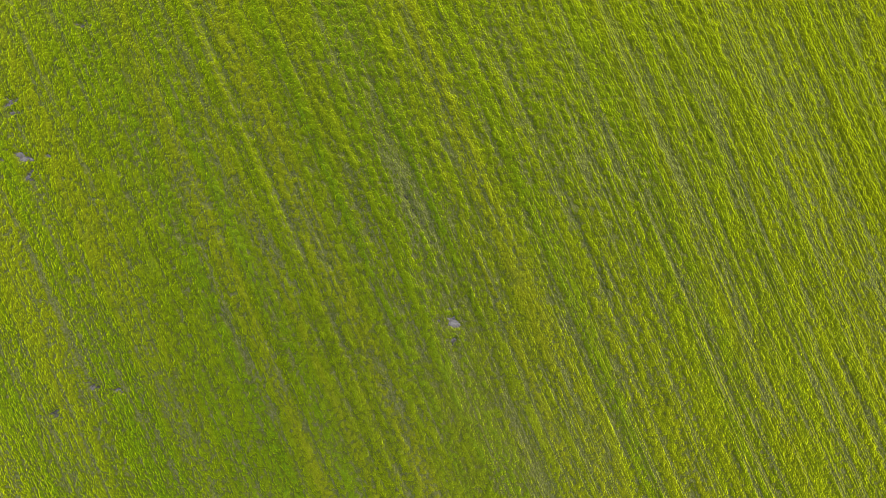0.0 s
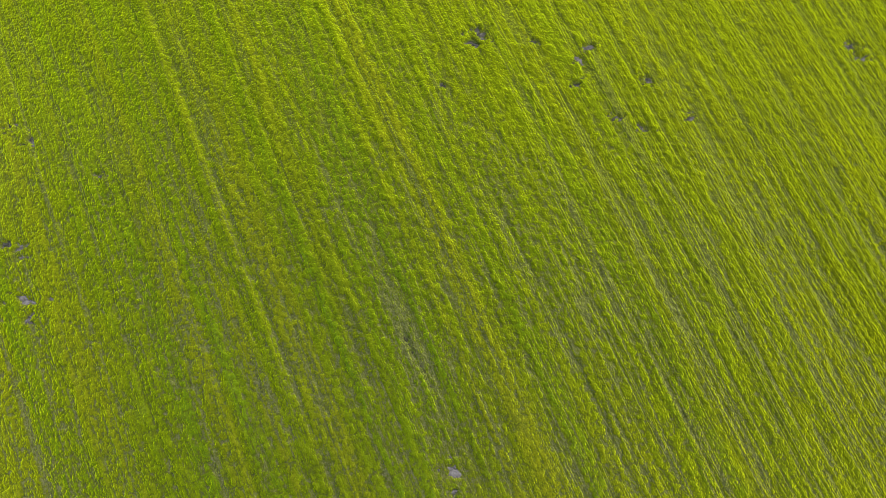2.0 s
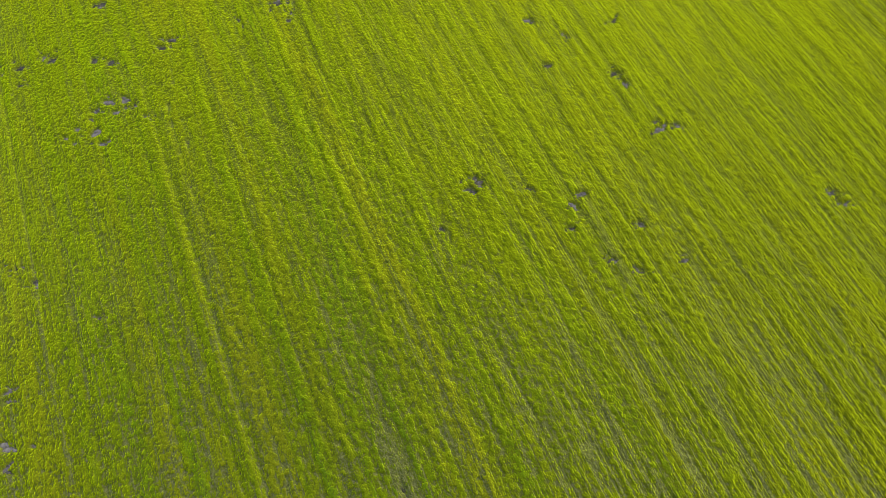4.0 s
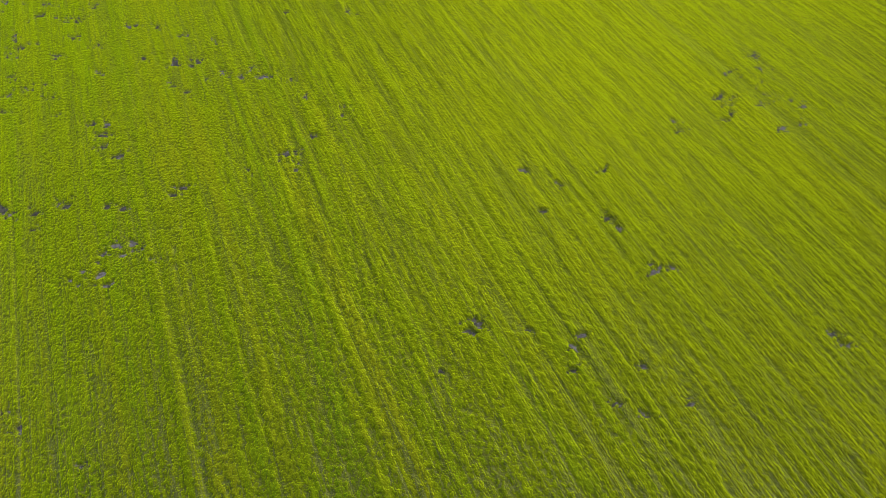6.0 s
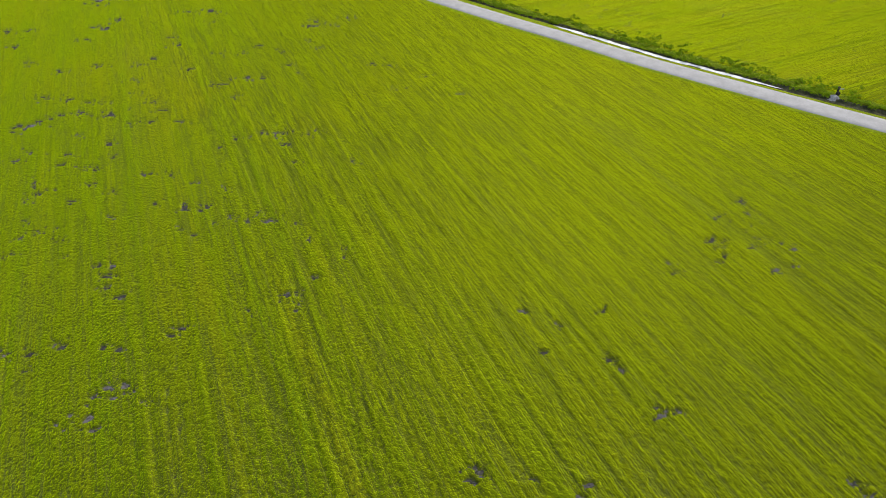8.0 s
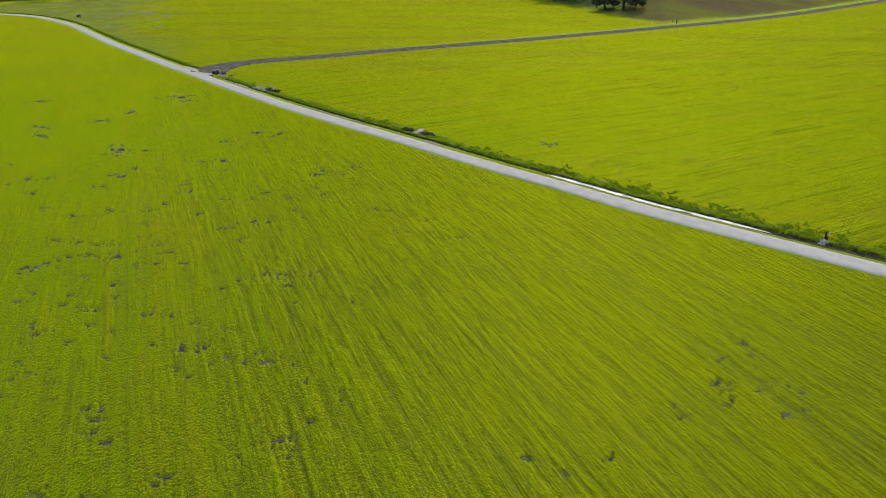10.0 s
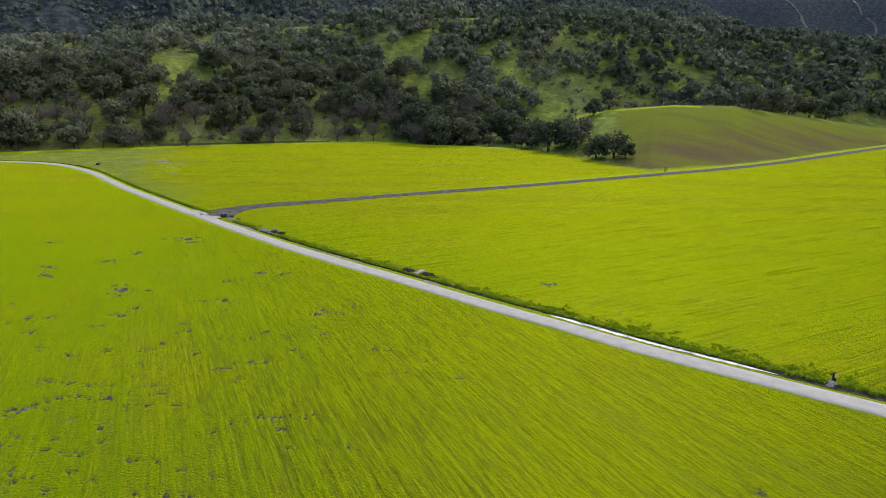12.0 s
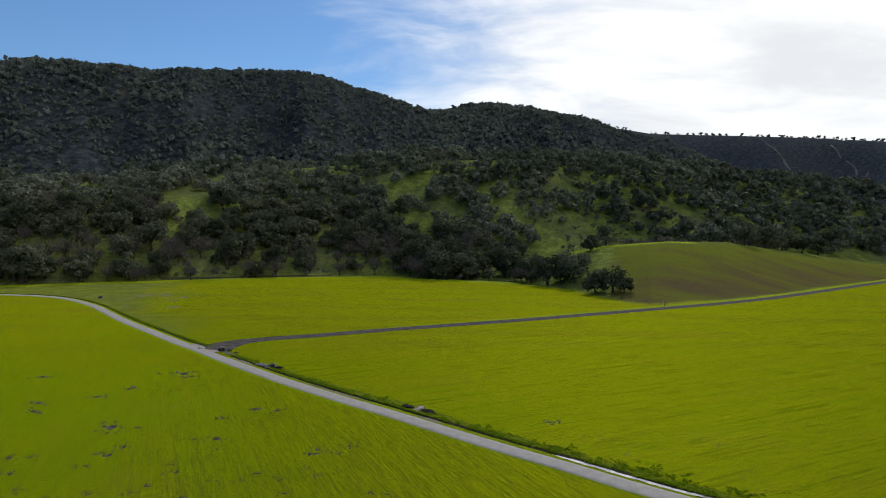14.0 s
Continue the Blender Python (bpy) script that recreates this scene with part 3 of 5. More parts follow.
def ditch_water(lo, hi, wide, seed, label):
    """A run of shallow water that narrows to nothing at both ends."""
    run = ROAD_LINE[(ROAD_LINE[:, 0] > lo) & (ROAD_LINE[:, 0] < hi)]
    fine = smooth_line(run, 0.5)
    along = np.linspace(0, 1, len(fine))
    half = wide * np.clip(np.minimum(along, 1 - along) * 9, 0.06, 1) * (0.65 + 0.7 * value_noise(along * 40, along * 0 + seed, 1.0, seed, 2))
    mid = 2.76 + 0.25 * (value_noise(along * 12, along * 0 + seed, 1.0, seed + 3, 2) - 0.5)
    nrm = normals(fine)
    rows = [np.column_stack([fine + nrm * (mid + half * f)[:, None], np.full(len(fine), 0.10)]) for f in (-1, 0, 1)]
    return tagged(link("ditch_water", grid_mesh("water", np.stack(rows, 1)), M_WATER), label, "water", kind="structure")


for k, (lo, hi, wide) in enumerate([(-50, -40.5, 1.0), (-31, -13, 0.75), (-7, -1, 0.9)]):
    lip = ROAD_LINE[(ROAD_LINE[:, 0] > lo) & (ROAD_LINE[:, 0] < hi)]
    tagged(link("ditch_edge_earth", grid_mesh("edge_earth", tapered(strip(lip, [2.15, 2.35, 2.15 + 0.7 * wide, 2.15 + wide], [0.10, 0.135, 0.13, 0.03], 0.55, 83 + k), 0.3)), M_LIP), "pale bare earth along the lip of the ditch", "earth", kind="structure")
ditch_water(12.5, 36.6, 0.30, 2, "shallow shining water in the roadside ditch")
ditch_water(41.5, 75, 0.27, 5, "shallow shining water below the standpipe")
tagged(link("gravel_track", grid_mesh("track", flare(strip(TRACK_LINE, [-2.7, -2.2, 0, 2.2, 2.7], [0.0, 0.12, 0.16, 0.12, 0.0], 0.3, 4, True))), M_TRACK), "dark gravel farm track between two fields", "track", kind="structure")
tagged(link("track_verge", grid_mesh("verge", tapered(strip(TRACK_LINE[4:], [2.4, 3.0, 4.5, 6.5], [0.06, 0.10, 0.12, 0.02], 1.0, 14, True), 0.2)), M_VERGE), "rough green grass verge beside the gravel track", "verge", kind="structure")


mouth = ROAD_LINE[np.hypot(ROAD_LINE[:, 0] + 60, ROAD_LINE[:, 1] - 153) < 7.5]
tagged(link("junction_dirt", grid_mesh("dirt", strip(mouth, [1.1, 1.9, 2.7, 3.6], [0.15, 0.165, 0.15, 0.03], 0.9, 77)), M_DIRT), "pale pinkish dirt where the track meets the road", "dirt", kind="structure")


# ---- trees ----
def leaf_cloud(centres, outward, size, gen):
    """Loose, uneven, four-cornered leaf sprays at the centres, roughly facing outward."""
    k = len(centres)
    nrm = outward + gen.normal(0, 0.42, (k, 3))
    nrm /= np.linalg.norm(nrm, axis=1, keepdims=True) + 1e-9
    other = gen.normal(0, 1, (k, 3))
    u = np.cross(nrm, other)
    u /= np.linalg.norm(u, axis=1, keepdims=True) + 1e-9
    v = np.cross(nrm, u)
    s = size * gen.uniform(0.5, 1.35, (k, 1))
    corners = [(-1, -0.7), (0.8, -1), (1, 0.6), (-0.5, 1)]
    return np.stack([centres + (u * (a * gen.uniform(0.6, 1.2, (k, 1))) + v * (b * gen.uniform(0.6, 1.2, (k, 1)))) * s + nrm * s * gen.normal(0, 0.2, (k, 1)) for a, b in corners], 1)


def crown_points(height, radius, count, gen, lobes, low=0.34):
    """Points on the lobes of a broad, uneven oak crown, with the way out of the crown."""
    centres = []
    for i in range(lobes):
        a = gen.uniform(0, 2 * np.pi)
        d = radius * 0.68 * math.sqrt(gen.uniform(0, 1))
        top = height * (0.80 - 0.30 * (d / radius) ** 1.5)
        z = gen.uniform(max(low * height, top - 0.45 * height), top)
        centres.append((math.cos(a) * d, math.sin(a) * d, z, radius * gen.uniform(0.22, 0.38)))
    centres = np.array(centres)
    pick = gen.choice(lobes, count, p=centres[:, 3] ** 2 / (centres[:, 3] ** 2).sum())
    way = gen.normal(0, 1, (count, 3))
    way[:, 2] = way[:, 2] * 0.9 + 0.25
    way /= np.linalg.norm(way, axis=1, keepdims=True)
    p = centres[pick, :3] + way * centres[pick, 3:4] * gen.uniform(0.62, 1.08, (count, 1)) * np.array([1, 1, 0.75])
    return p, way


def tube(points, radii, sides=5):
    """A tapered tube through the points, as loose quads."""
    pts, rad = np.array(points, dtype=float), np.array(radii, dtype=float)
    d = np.gradient(pts, axis=0)
    d /= np.linalg.norm(d, axis=1, keepdims=True) + 1e-9
    ref = np.where(np.abs(d[:, 2:3]) > 0.9, np.array([[1.0, 0, 0]]), np.array([[0, 0, 1.0]]))
    u = np.cross(d, ref)
    u /= np.linalg.norm(u, axis=1, keepdims=True) + 1e-9
    v = np.cross(d, u)
    ang = np.arange(sides + 1) * 2 * np.pi / sides
    ring = pts[:, None] + (u[:, None] * np.cos(ang)[None, :, None] + v[:, None] * np.sin(ang)[None, :, None]) * rad[:, None, None]
    return np.stack([ring[:-1, :-1], ring[:-1, 1:], ring[1:, 1:], ring[1:, :-1]], 2).reshape(-1, 4, 3)


def limbs(height, radius, gen, count, base_r):
    """Trunk and main limbs of a spreading oak."""
    fork = height * gen.uniform(0.16, 0.26)
    lean = gen.normal(0, 0.35, 2)
    out = [tube([(0, 0, -0.6), (lean[0] * 0.3, lean[1] * 0.3, fork * 0.5), (lean[0], lean[1], fork)], [base_r * 1.35, base_r, base_r * 0.85], 7)]
    for i in range(count):
        a = 2 * np.pi * (i + gen.uniform(-0.3, 0.3)) / count
        reach = radius * gen.uniform(0.45, 0.8)
        tip = height * gen.uniform(0.5, 0.8)
        c, s = math.cos(a), math.sin(a)
        out.append(tube([(lean[0], lean[1], fork * 0.9), (lean[0] + c * reach * 0.35, lean[1] + s * reach * 0.35, fork + (tip - fork) * 0.45 + gen.normal(0, 0.2)), (c * reach * 0.75, s * reach * 0.75, fork + (tip - fork) * 0.75), (c * reach, s * reach, tip)], [base_r * 0.6, base_r * 0.42, base_r * 0.26, base_r * 0.1], 5))
    return np.concatenate(out)


def oak(seed, height, radius, leaves, size, low=0.34, lobes=14):
    gen = np.random.default_rng(seed)
    tree = new("oak_tree")
    link("trunk", quads("trunk", limbs(height, radius, gen, 6, height * 0.035)), M_BARK, tree, "dark forked trunk and limbs")
    p, way = crown_points(height, radius, leaves, gen, lobes, low)
    link("crown", quads("crown", leaf_cloud(p, way, size, gen)), M_OAK, tree, "dense dark evergreen leaves")
    return tagged(tree, "dark evergreen oak with a broad uneven crown on the hillside", "tree", "oaks on the lower slopes")


def bare_tree(seed, height, radius):
    gen = np.random.default_rng(seed)
    tree = new("bare_tree")
    link("trunk", quads("trunk", limbs(height, radius, gen, 7, height * 0.028)), M_BARK, tree, "dark forked trunk and limbs")
    tubes = []
    for i in range(110):
        a, e = gen.uniform(0, 2 * np.pi), gen.uniform(0.1, 1.4)
        start = np.array([math.cos(a) * radius * 0.35 * gen.uniform(0, 1), math.sin(a) * radius * 0.35 * gen.uniform(0, 1), height * gen.uniform(0.3, 0.65)])
        length = radius * gen.uniform(0.35, 0.85)
        way = np.array([math.cos(a) * math.cos(e), math.sin(a) * math.cos(e), math.sin(e) * 0.8])
        mid = start + way * length * 0.5 + gen.normal(0, 0.25, 3)
        end = start + way * length + gen.normal(0, 0.4, 3)
        tubes.append(tube([start, mid, end], [0.09, 0.065, 0.03], 3))
        for j in range(4):
            at = mid + (end - mid) * gen.uniform(0, 1)
            tubes.append(tube([at, at + way * 0.7 + gen.normal(0, 0.6, 3)], [0.055, 0.03], 3))
    link("twig_crown", quads("twig_crown", np.concatenate(tubes)), M_TWIG, tree, "fine grey leafless twigs")
    return tagged(tree, "grey leafless tree with a rounded crown of twigs", "tree", "leafless trees at the foot of the hill")


OAKS = [oak(100 + i, h, r, 1700, 0.47, low, lobes + 8) for i, (h, r, low, lobes) in enumerate([(15, 8.2, 0.16, 15), (17.5, 8.6, 0.18, 18), (13.5, 7.6, 0.14, 12), (19, 7.8, 0.18, 18), (14.5, 9.2, 0.16, 16), (11.0, 6.2, 0.12, 11), (16.5, 7.0, 0.16, 14)])]
BARES = [bare_tree(200 + i, h, r) for i, (h, r) in enumerate([(11, 5.8), (13, 6.6), (9.0, 5.4)])]


def place(source, x, y, turn, scale, sink=0.15):
    m = pose(x, y, float(terrain(x, y)) - sink, 0, 0, turn) @ Matrix.Diagonal((scale, scale, scale, 1))
    ob = copy_thing(source, m)
    ob.scale = (scale, scale, scale)
    return ob


# grassy glades between the oaks: bearing, distance, half width and half depth
GLADES = [
    (-31, 590, 34, 45), (-25.6, 612, 20, 14), (-22, 467, 15, 22), (-23.3, 414, 9, 12), (-10.3, 600, 26, 14), (-2.3, 512, 13, 20), (-4.3, 501, 14, 12), (5.3, 476, 7, 15),
    (7.3, 462, 6, 12), (9.6, 450, 12, 22), (2.7, 600, 18, 14), (21.1, 520, 8, 9), (17, 500, 8, 10), (-32.8, 404, 12, 12), (-4.8, 454, 7, 12), (-19.8, 447, 8, 14), (3.8, 508, 8, 12),
    (-18.8, 532, 16, 10), (-1.8, 459, 7, 12), (0.7, 578, 14, 12),
]


def in_glade(x, y, grow=0.0):
    """Whether points lie in one of the glades."""
    az, r = np.degrees(np.arctan2(x, y)), np.hypot(x, y)
    hit = np.zeros(np.shape(x), dtype=bool)
    for a, d, w, h in GLADES:
        hit |= (np.radians(az - a) * d / (w + grow)) ** 2 + ((r - d) / (h + grow)) ** 2 < 1
    return hit


# candidates over the slopes
def scatter():
    gen = np.random.default_rng(11)
    count = 15000
    x, y = gen.uniform(-640, 760, count), gen.uniform(230, 860, count)
    # no two stems closer than a few metres
    cell = {}
    free = np.ones(count, dtype=bool)
    for i in range(count):
        key = (int(x[i] // 7.5), int(y[i] // 7.5))
        free[i] = key not in cell
        cell[key] = i
    x, y = x[free], y[free]
    az, r = np.degrees(np.arctan2(x, y)), np.hypot(x, y)
    past = r - edge_distance(az)
    crest = np.interp(az, [a for a, d, h in MOUND], [d for a, d, h in MOUND])
    wood = 0.7 * value_noise(x, y, 34, 43, 3) + 0.3 * value_noise(x, y, 12, 47, 1)
    need = np.full(x.shape, 0.36) - 0.10 * np.clip((az - 12) / 6, 0, 1) - 0.12 * np.clip((-az - 4) / 6, 0, 1)
    need = need + 0.06 * np.exp(-((az - 3) / 6.5) ** 2) * np.clip((past - 25) / 30, 0, 1) * np.clip((260 - past) / 60, 0, 1)
    need = need - 0.15 * ((az > 21) & (r < crest + 48)) - 0.10 * np.clip((28 - past) / 15, 0, 1) * (az < 0)
    need = need + 0.06 * ((az > 0) & (az < 14) & (past < 28)) + 0.07 * (gen.uniform(0, 1, len(x)) - 0.5)
    keep = (wood > need) & (past > np.where((az > -45) & (az < 9), 4, 14)) & (np.abs(az) < 46)
    keep &= ~((az > -12.5) & (az < -8.3) & (r > 560) & (r < 604))
    keep &= ~((az > 12) & (r < crest + 14 + 24 * (az < 21)))
    keep &= ~((az > 8.6) & (az < 21) & (r > 338) & (r < 484 - 3 * np.abs(az - 15)))
    keep &= ~((az < -26) & (az > -33.5) & (r > 540) & (r < 610))
    keep &= ~((az > 24) & (az < 36) & (past < 70) & (gen.uniform(0, 1, len(x)) < 0.3))
    top_of_spur = np.interp(az, [a for a, d, h in SPUR], [d for a, d, h in SPUR])
    keep &= (np.abs(az) < 39) & (r < top_of_spur + 40) & ~in_glade(x, y, 2.0)
    return x[keep], y[keep], past[keep], gen


tx, ty, past, gen = scatter()
order = np.argsort(past + gen.uniform(0, 8, len(past)))
near, rest = order[:270], order[270:]
for k, i in enumerate(near):
    az = math.degrees(math.atan2(tx[i], ty[i]))
    leafless = (-32 < az < -1 and past[i] < 45 and gen.uniform() < 0.5) or gen.uniform() < 0.08
    src = BARES[k % 3] if leafless else OAKS[int(gen.integers(0, 7))]
    place(src, tx[i], ty[i], gen.uniform(0, 360), 0.55 + 1.0 * gen.beta(1.3, 1.7))

# single trees that stand out from the wood
EDGE_TREES = [
    ("oak", 4, 75, 281, 20, 0.95), ("oak", 5, 69, 287, 100, 1.1), ("oak", 2, 79, 277, 220, 0.62), ("oak", 3, 54, 328, 80, 1.08), ("oak", 1, 66, 318, 200, 1.1), ("oak", 5, 61, 330, 140, 1.0), ("oak", 0, 49, 352, 80, 1.2),
    ("oak", 1, 2, 364, 10, 1.15), ("oak", 2, 13, 366, 160, 1.2), ("oak", 4, 24, 380, 250, 1.35), ("oak", 6, 37, 380, 70, 1.4), ("oak", 3, 46, 394, 30, 1.2), ("oak", 1, -3, 384, 100, 1.3),
    ("bare", 0, -136, 342, 0, 0.9), ("bare", 1, -175, 331, 60, 0.85), ("bare", 2, -161, 333, 130, 0.95), ("bare", 0, -185, 326, 220, 0.95), ("bare", 1, -14, 363, 300, 1.05),
]
RISE_TREES = [
    ("oak", 2, 322, 480, 40, 1.15), ("oak", 5, 161, 455, 0, 0.36), ("oak", 0, 174, 459, 90, 1.05), ("oak", 4, 203, 466, 70, 1.15), ("oak", 0, 193, 408, 10, 1.1), ("oak", 1, 216, 427, 130, 1.1),
    ("oak", 4, 231, 434, 200, 1.2), ("oak", 2, 246, 437, 300, 1.2), ("oak", 6, 268, 455, 20, 1.0), ("oak", 0, 286, 470, 90, 1.15),
]
for kind, k, x, y, turn, s in EDGE_TREES + RISE_TREES:
    place((OAKS if kind == "oak" else BARES)[k], x, y, turn, s)
for src, (x, y) in zip(OAKS + BARES, [(-232, 312), (-246, 322), (-218, 326), (-100, 380), (-84, 386), (86, 372), (100, 392), (-112, 362), (-96, 366), (-62, 380)]):
    src.location = (x, y, float(terrain(x, y)) - 0.15)


def woods(name, x, y, gen, heights, radii, count, size, mat, label, lobes=5, low=0.2):
    """A wood too wide to count: one mesh of leaf sprays and stems."""
    parts = []
    z = terrain(x, y)
    for i in range(len(x)):
        p, way = crown_points(heights[i], radii[i], count, gen, lobes, low)
        parts.append(leaf_cloud(p, way, size * radii[i], gen) + np.array([x[i], y[i], z[i] - 0.3]))
    return tagged(link(name, quads(name, np.concatenate(parts)), mat), label, "woods", kind="stuff")


hs = 5.5 + 15 * gen.beta(1.3, 1.8, len(rest))
rs = hs * gen.uniform(0.42, 0.62, len(rest))
deep = past[rest] > 170
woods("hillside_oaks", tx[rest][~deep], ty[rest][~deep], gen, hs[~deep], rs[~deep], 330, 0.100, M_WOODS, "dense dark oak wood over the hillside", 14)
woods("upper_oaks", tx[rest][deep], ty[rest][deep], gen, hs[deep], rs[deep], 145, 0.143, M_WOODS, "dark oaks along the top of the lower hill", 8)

g4 = np.random.default_rng(29)
sx, sy = g4.uniform(-420, 520, 7000), g4.uniform(330, 760, 7000)
saz, sr = np.degrees(np.arctan2(sx, sy)), np.hypot(sx, sy)
spast = sr - edge_distance(saz)
crest_s = np.interp(saz, [a for a, d, h in MOUND], [d for a, d, h in MOUND])
thick_s = 0.45 + 0.25 * ((saz < -1) & (spast < 70)) + 0.25 * np.exp(-((saz - 9) / 6) ** 2) * (spast > 100)
ok = (np.abs(saz) < 42) & ~in_glade(sx, sy, -1.0) & (spast > 5) & (sr < 700) & (value_noise(sx, sy, 40, 53, 3) < thick_s) & ~((saz > 8) & (sr < crest_s + 12))
sx, sy = sx[ok][:2200], sy[ok][:2200]
sh = g4.uniform(1.6, 5.5, len(sx))
woods("grey_scrub", sx, sy, g4, sh, sh * g4.uniform(0.5, 0.85, len(sx)), 40, 0.18, M_SCRUB, "grey leafless scrub between the oaks", 5)

g2 = np.random.default_rng(23)
mx, my = g2.uniform(-900, 900, 70000), g2.uniform(480, 1420, 70000)
maz, mr = np.degrees(np.arctan2(mx, my)), np.hypot(mx, my)
ok = (mr > np.where(maz < -18, 625, 680)) & (np.abs(maz) < 42) & (value_noise(mx, my, 70, 61, 3) > 0.20) & (mr < 1240) & (terrain(mx, my) > 8)
mx, my = mx[ok][:21000], my[ok][:21000]
tract = np.clip((value_noise(mx, my, 130, 67, 3) - 0.34) / 0.32, 0, 1)
mh = 3.0 + 3.0 * g2.uniform(0, 1, len(mx)) + 6.5 * tract * g2.beta(1.6, 1.6, len(mx))
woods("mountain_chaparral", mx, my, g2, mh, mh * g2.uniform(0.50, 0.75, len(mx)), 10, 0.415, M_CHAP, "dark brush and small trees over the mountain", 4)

# trees along the skylines
ridge_x, ridge_y = [], []
for line, dense in ((MAIN, 4.5), (FAR, 11)):
    pts = smooth_line([polar(a, d) for a, d, h in line], dense)
    keep = value_noise(pts[:, 0], pts[:, 1], 60, 71, 3) > (0.30 if line is MAIN else 0.40)
    jit = g2.normal(0, 6, pts.shape)
    ridge_x.append((pts + jit)[keep, 0])
    ridge_y.append((pts + jit)[keep, 1])
ridge_x, ridge_y = np.concatenate(ridge_x), np.concatenate(ridge_y)
rh = g2.uniform(4.5, 11, len(ridge_x)) * np.where(np.hypot(ridge_x, ridge_y) > 1500, 1.25, 1.0)
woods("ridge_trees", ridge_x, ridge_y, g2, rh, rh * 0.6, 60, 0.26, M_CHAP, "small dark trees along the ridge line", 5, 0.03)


# ---- the field ----
# where the crop has failed, by stretch of the field going away: x, y and the reach of each group of bare spots
BARE_A = [(-18.2, -7.8, 0.29), (-15.3, -6.6, 0.27), (-16.4, -6.5, 0.28), (0.6, -4.3, 0.24), (0.4, -3.3, 0.39), (-19.5, 3.3, 0.29), (-19.8, 4.3, 0.43), (-20.2, 6.3, 0.29), (-20.5, 6.8, 0.3), (-21, 7, 0.3), (-17, 10.5, 0.29), (-20.7, 12.4, 0.31), (10.2, 13, 0.27), (-21.9, 13.1, 0.31), (12.5, 13.6, 0.28), (8.7, 13.7, 0.27), (-0, 15.4, 0.27), (6.7, 15.5, 0.28), (10.5, 15.7, 0.28), (7, 17, 0.42), (21.7, 17, 0.33), (7.6, 17.6, 0.28), (1.6, 17.7, 0.28), (21.2, 17.7, 0.33), (4.6, 17.9, 0.28), (1.9, 18.4, 0.42), (-19.4, 20.9, 0.33), (-20, 21.6, 0.5), (12.6, 22, 0.5), (13.5, 22.2, 0.32), (12.2, 22.4, 0.31), (-17.2, 22.7, 0.33), (-20.1, 23.1, 0.34)]
BARE_B = [(-18, 23.6, 0.34), (-19.2, 23.8, 0.68), (-25, 25.1, 0.37), (10.9, 25.1, 0.32), (10.4, 25.9, 0.33), (-25.4, 26.3, 0.38), (-27.4, 26.5, 0.62), (-20.1, 26.6, 0.36), (6.3, 26.6, 0.32), (-23.7, 27, 0.37), (-21.1, 27, 0.36), (-24.3, 27.1, 0.38), (-17.3, 27.9, 0.36), (-16.6, 28.6, 0.36), (7.7, 28.8, 0.34), (-9.8, 30.2, 0.35), (-12.8, 30.2, 0.36), (5.5, 30.2, 0.34), (10.8, 30.2, 0.35), (-9.6, 30.9, 0.35), (-10.4, 31.6, 0.57), (-21.9, 31.6, 0.39), (-23.2, 32.4, 0.4), (-8.8, 33.6, 0.37), (-23.7, 33.6, 0.41), (16.5, 34, 0.39), (23.9, 34.3, 0.41), (-23.6, 34.6, 0.41), (-24.9, 34.7, 0.42), (25.7, 34.8, 0.42), (16.5, 35.1, 0.39), (20, 35.2, 0.4), (-27.7, 35.8, 0.43)]
BARE_C = [(-7.3, 35.8, 0.38), (-31.6, 36, 0.45), (21, 36, 0.41), (26.2, 36.7, 0.43), (-7.2, 36.8, 0.38), (20.7, 36.9, 0.41), (23.1, 36.9, 0.42), (25.5, 37.6, 0.43), (-28.7, 37.7, 0.45), (-10.1, 37.7, 0.39), (20.4, 37.8, 0.59), (-32, 37.9, 0.46), (21.6, 37.9, 0.42), (24.2, 38, 0.43), (-18.9, 38.3, 0.42), (-30.8, 38.7, 0.46), (-20, 39, 0.42), (-29.6, 39.2, 0.46), (24.4, 39.6, 0.44), (-17.9, 39.9, 0.42), (-11.5, 40, 0.41), (-32.6, 40, 0.48), (-15.4, 40.2, 0.42), (-13.5, 40.3, 0.62), (21.9, 40.5, 0.61), (-16.7, 40.6, 0.42), (-26.2, 40.7, 0.46), (-14.8, 41.2, 0.42), (24.5, 41.3, 0.45), (-20.3, 42, 0.89), (-19.2, 42, 0.44), (-23.4, 42.4, 0.45), (-34.2, 42.7, 0.5)]
BARE_D = [(24.5, 42.8, 0.46), (-30.4, 42.9, 0.48), (-33.4, 43.9, 0.5), (-27.6, 44.2, 0.48), (-18, 44.6, 0.45), (-29.6, 45.3, 0.49), (-34.7, 45.4, 0.52), (-20.9, 45.6, 0.47), (-23.4, 46.8, 0.48), (-25.5, 46.9, 0.49), (-30.3, 47.8, 0.51), (-31.5, 48.1, 0.52), (-33.9, 48.4, 0.53), (-13.2, 48.9, 0.47), (-38.1, 49.1, 0.55), (-8, 49.1, 0.46), (-29.9, 49.6, 0.52), (-33.9, 50.1, 0.54), (-37.5, 50.6, 0.56), (-20.5, 51.6, 0.5), (-14.6, 52.1, 0.49), (-30.9, 52.1, 0.54), (-19.1, 53.2, 0.51), (-34.6, 53.7, 0.56), (-13.1, 54, 0.5), (-15.8, 54.1, 0.76), (-17.2, 54.3, 0.51), (-14.7, 54.6, 0.51), (-12.4, 54.9, 0.51), (-40.1, 55.9, 1.08), (-30.5, 55.9, 0.56), (-15.6, 56, 0.52), (-29, 56.5, 0.56)]
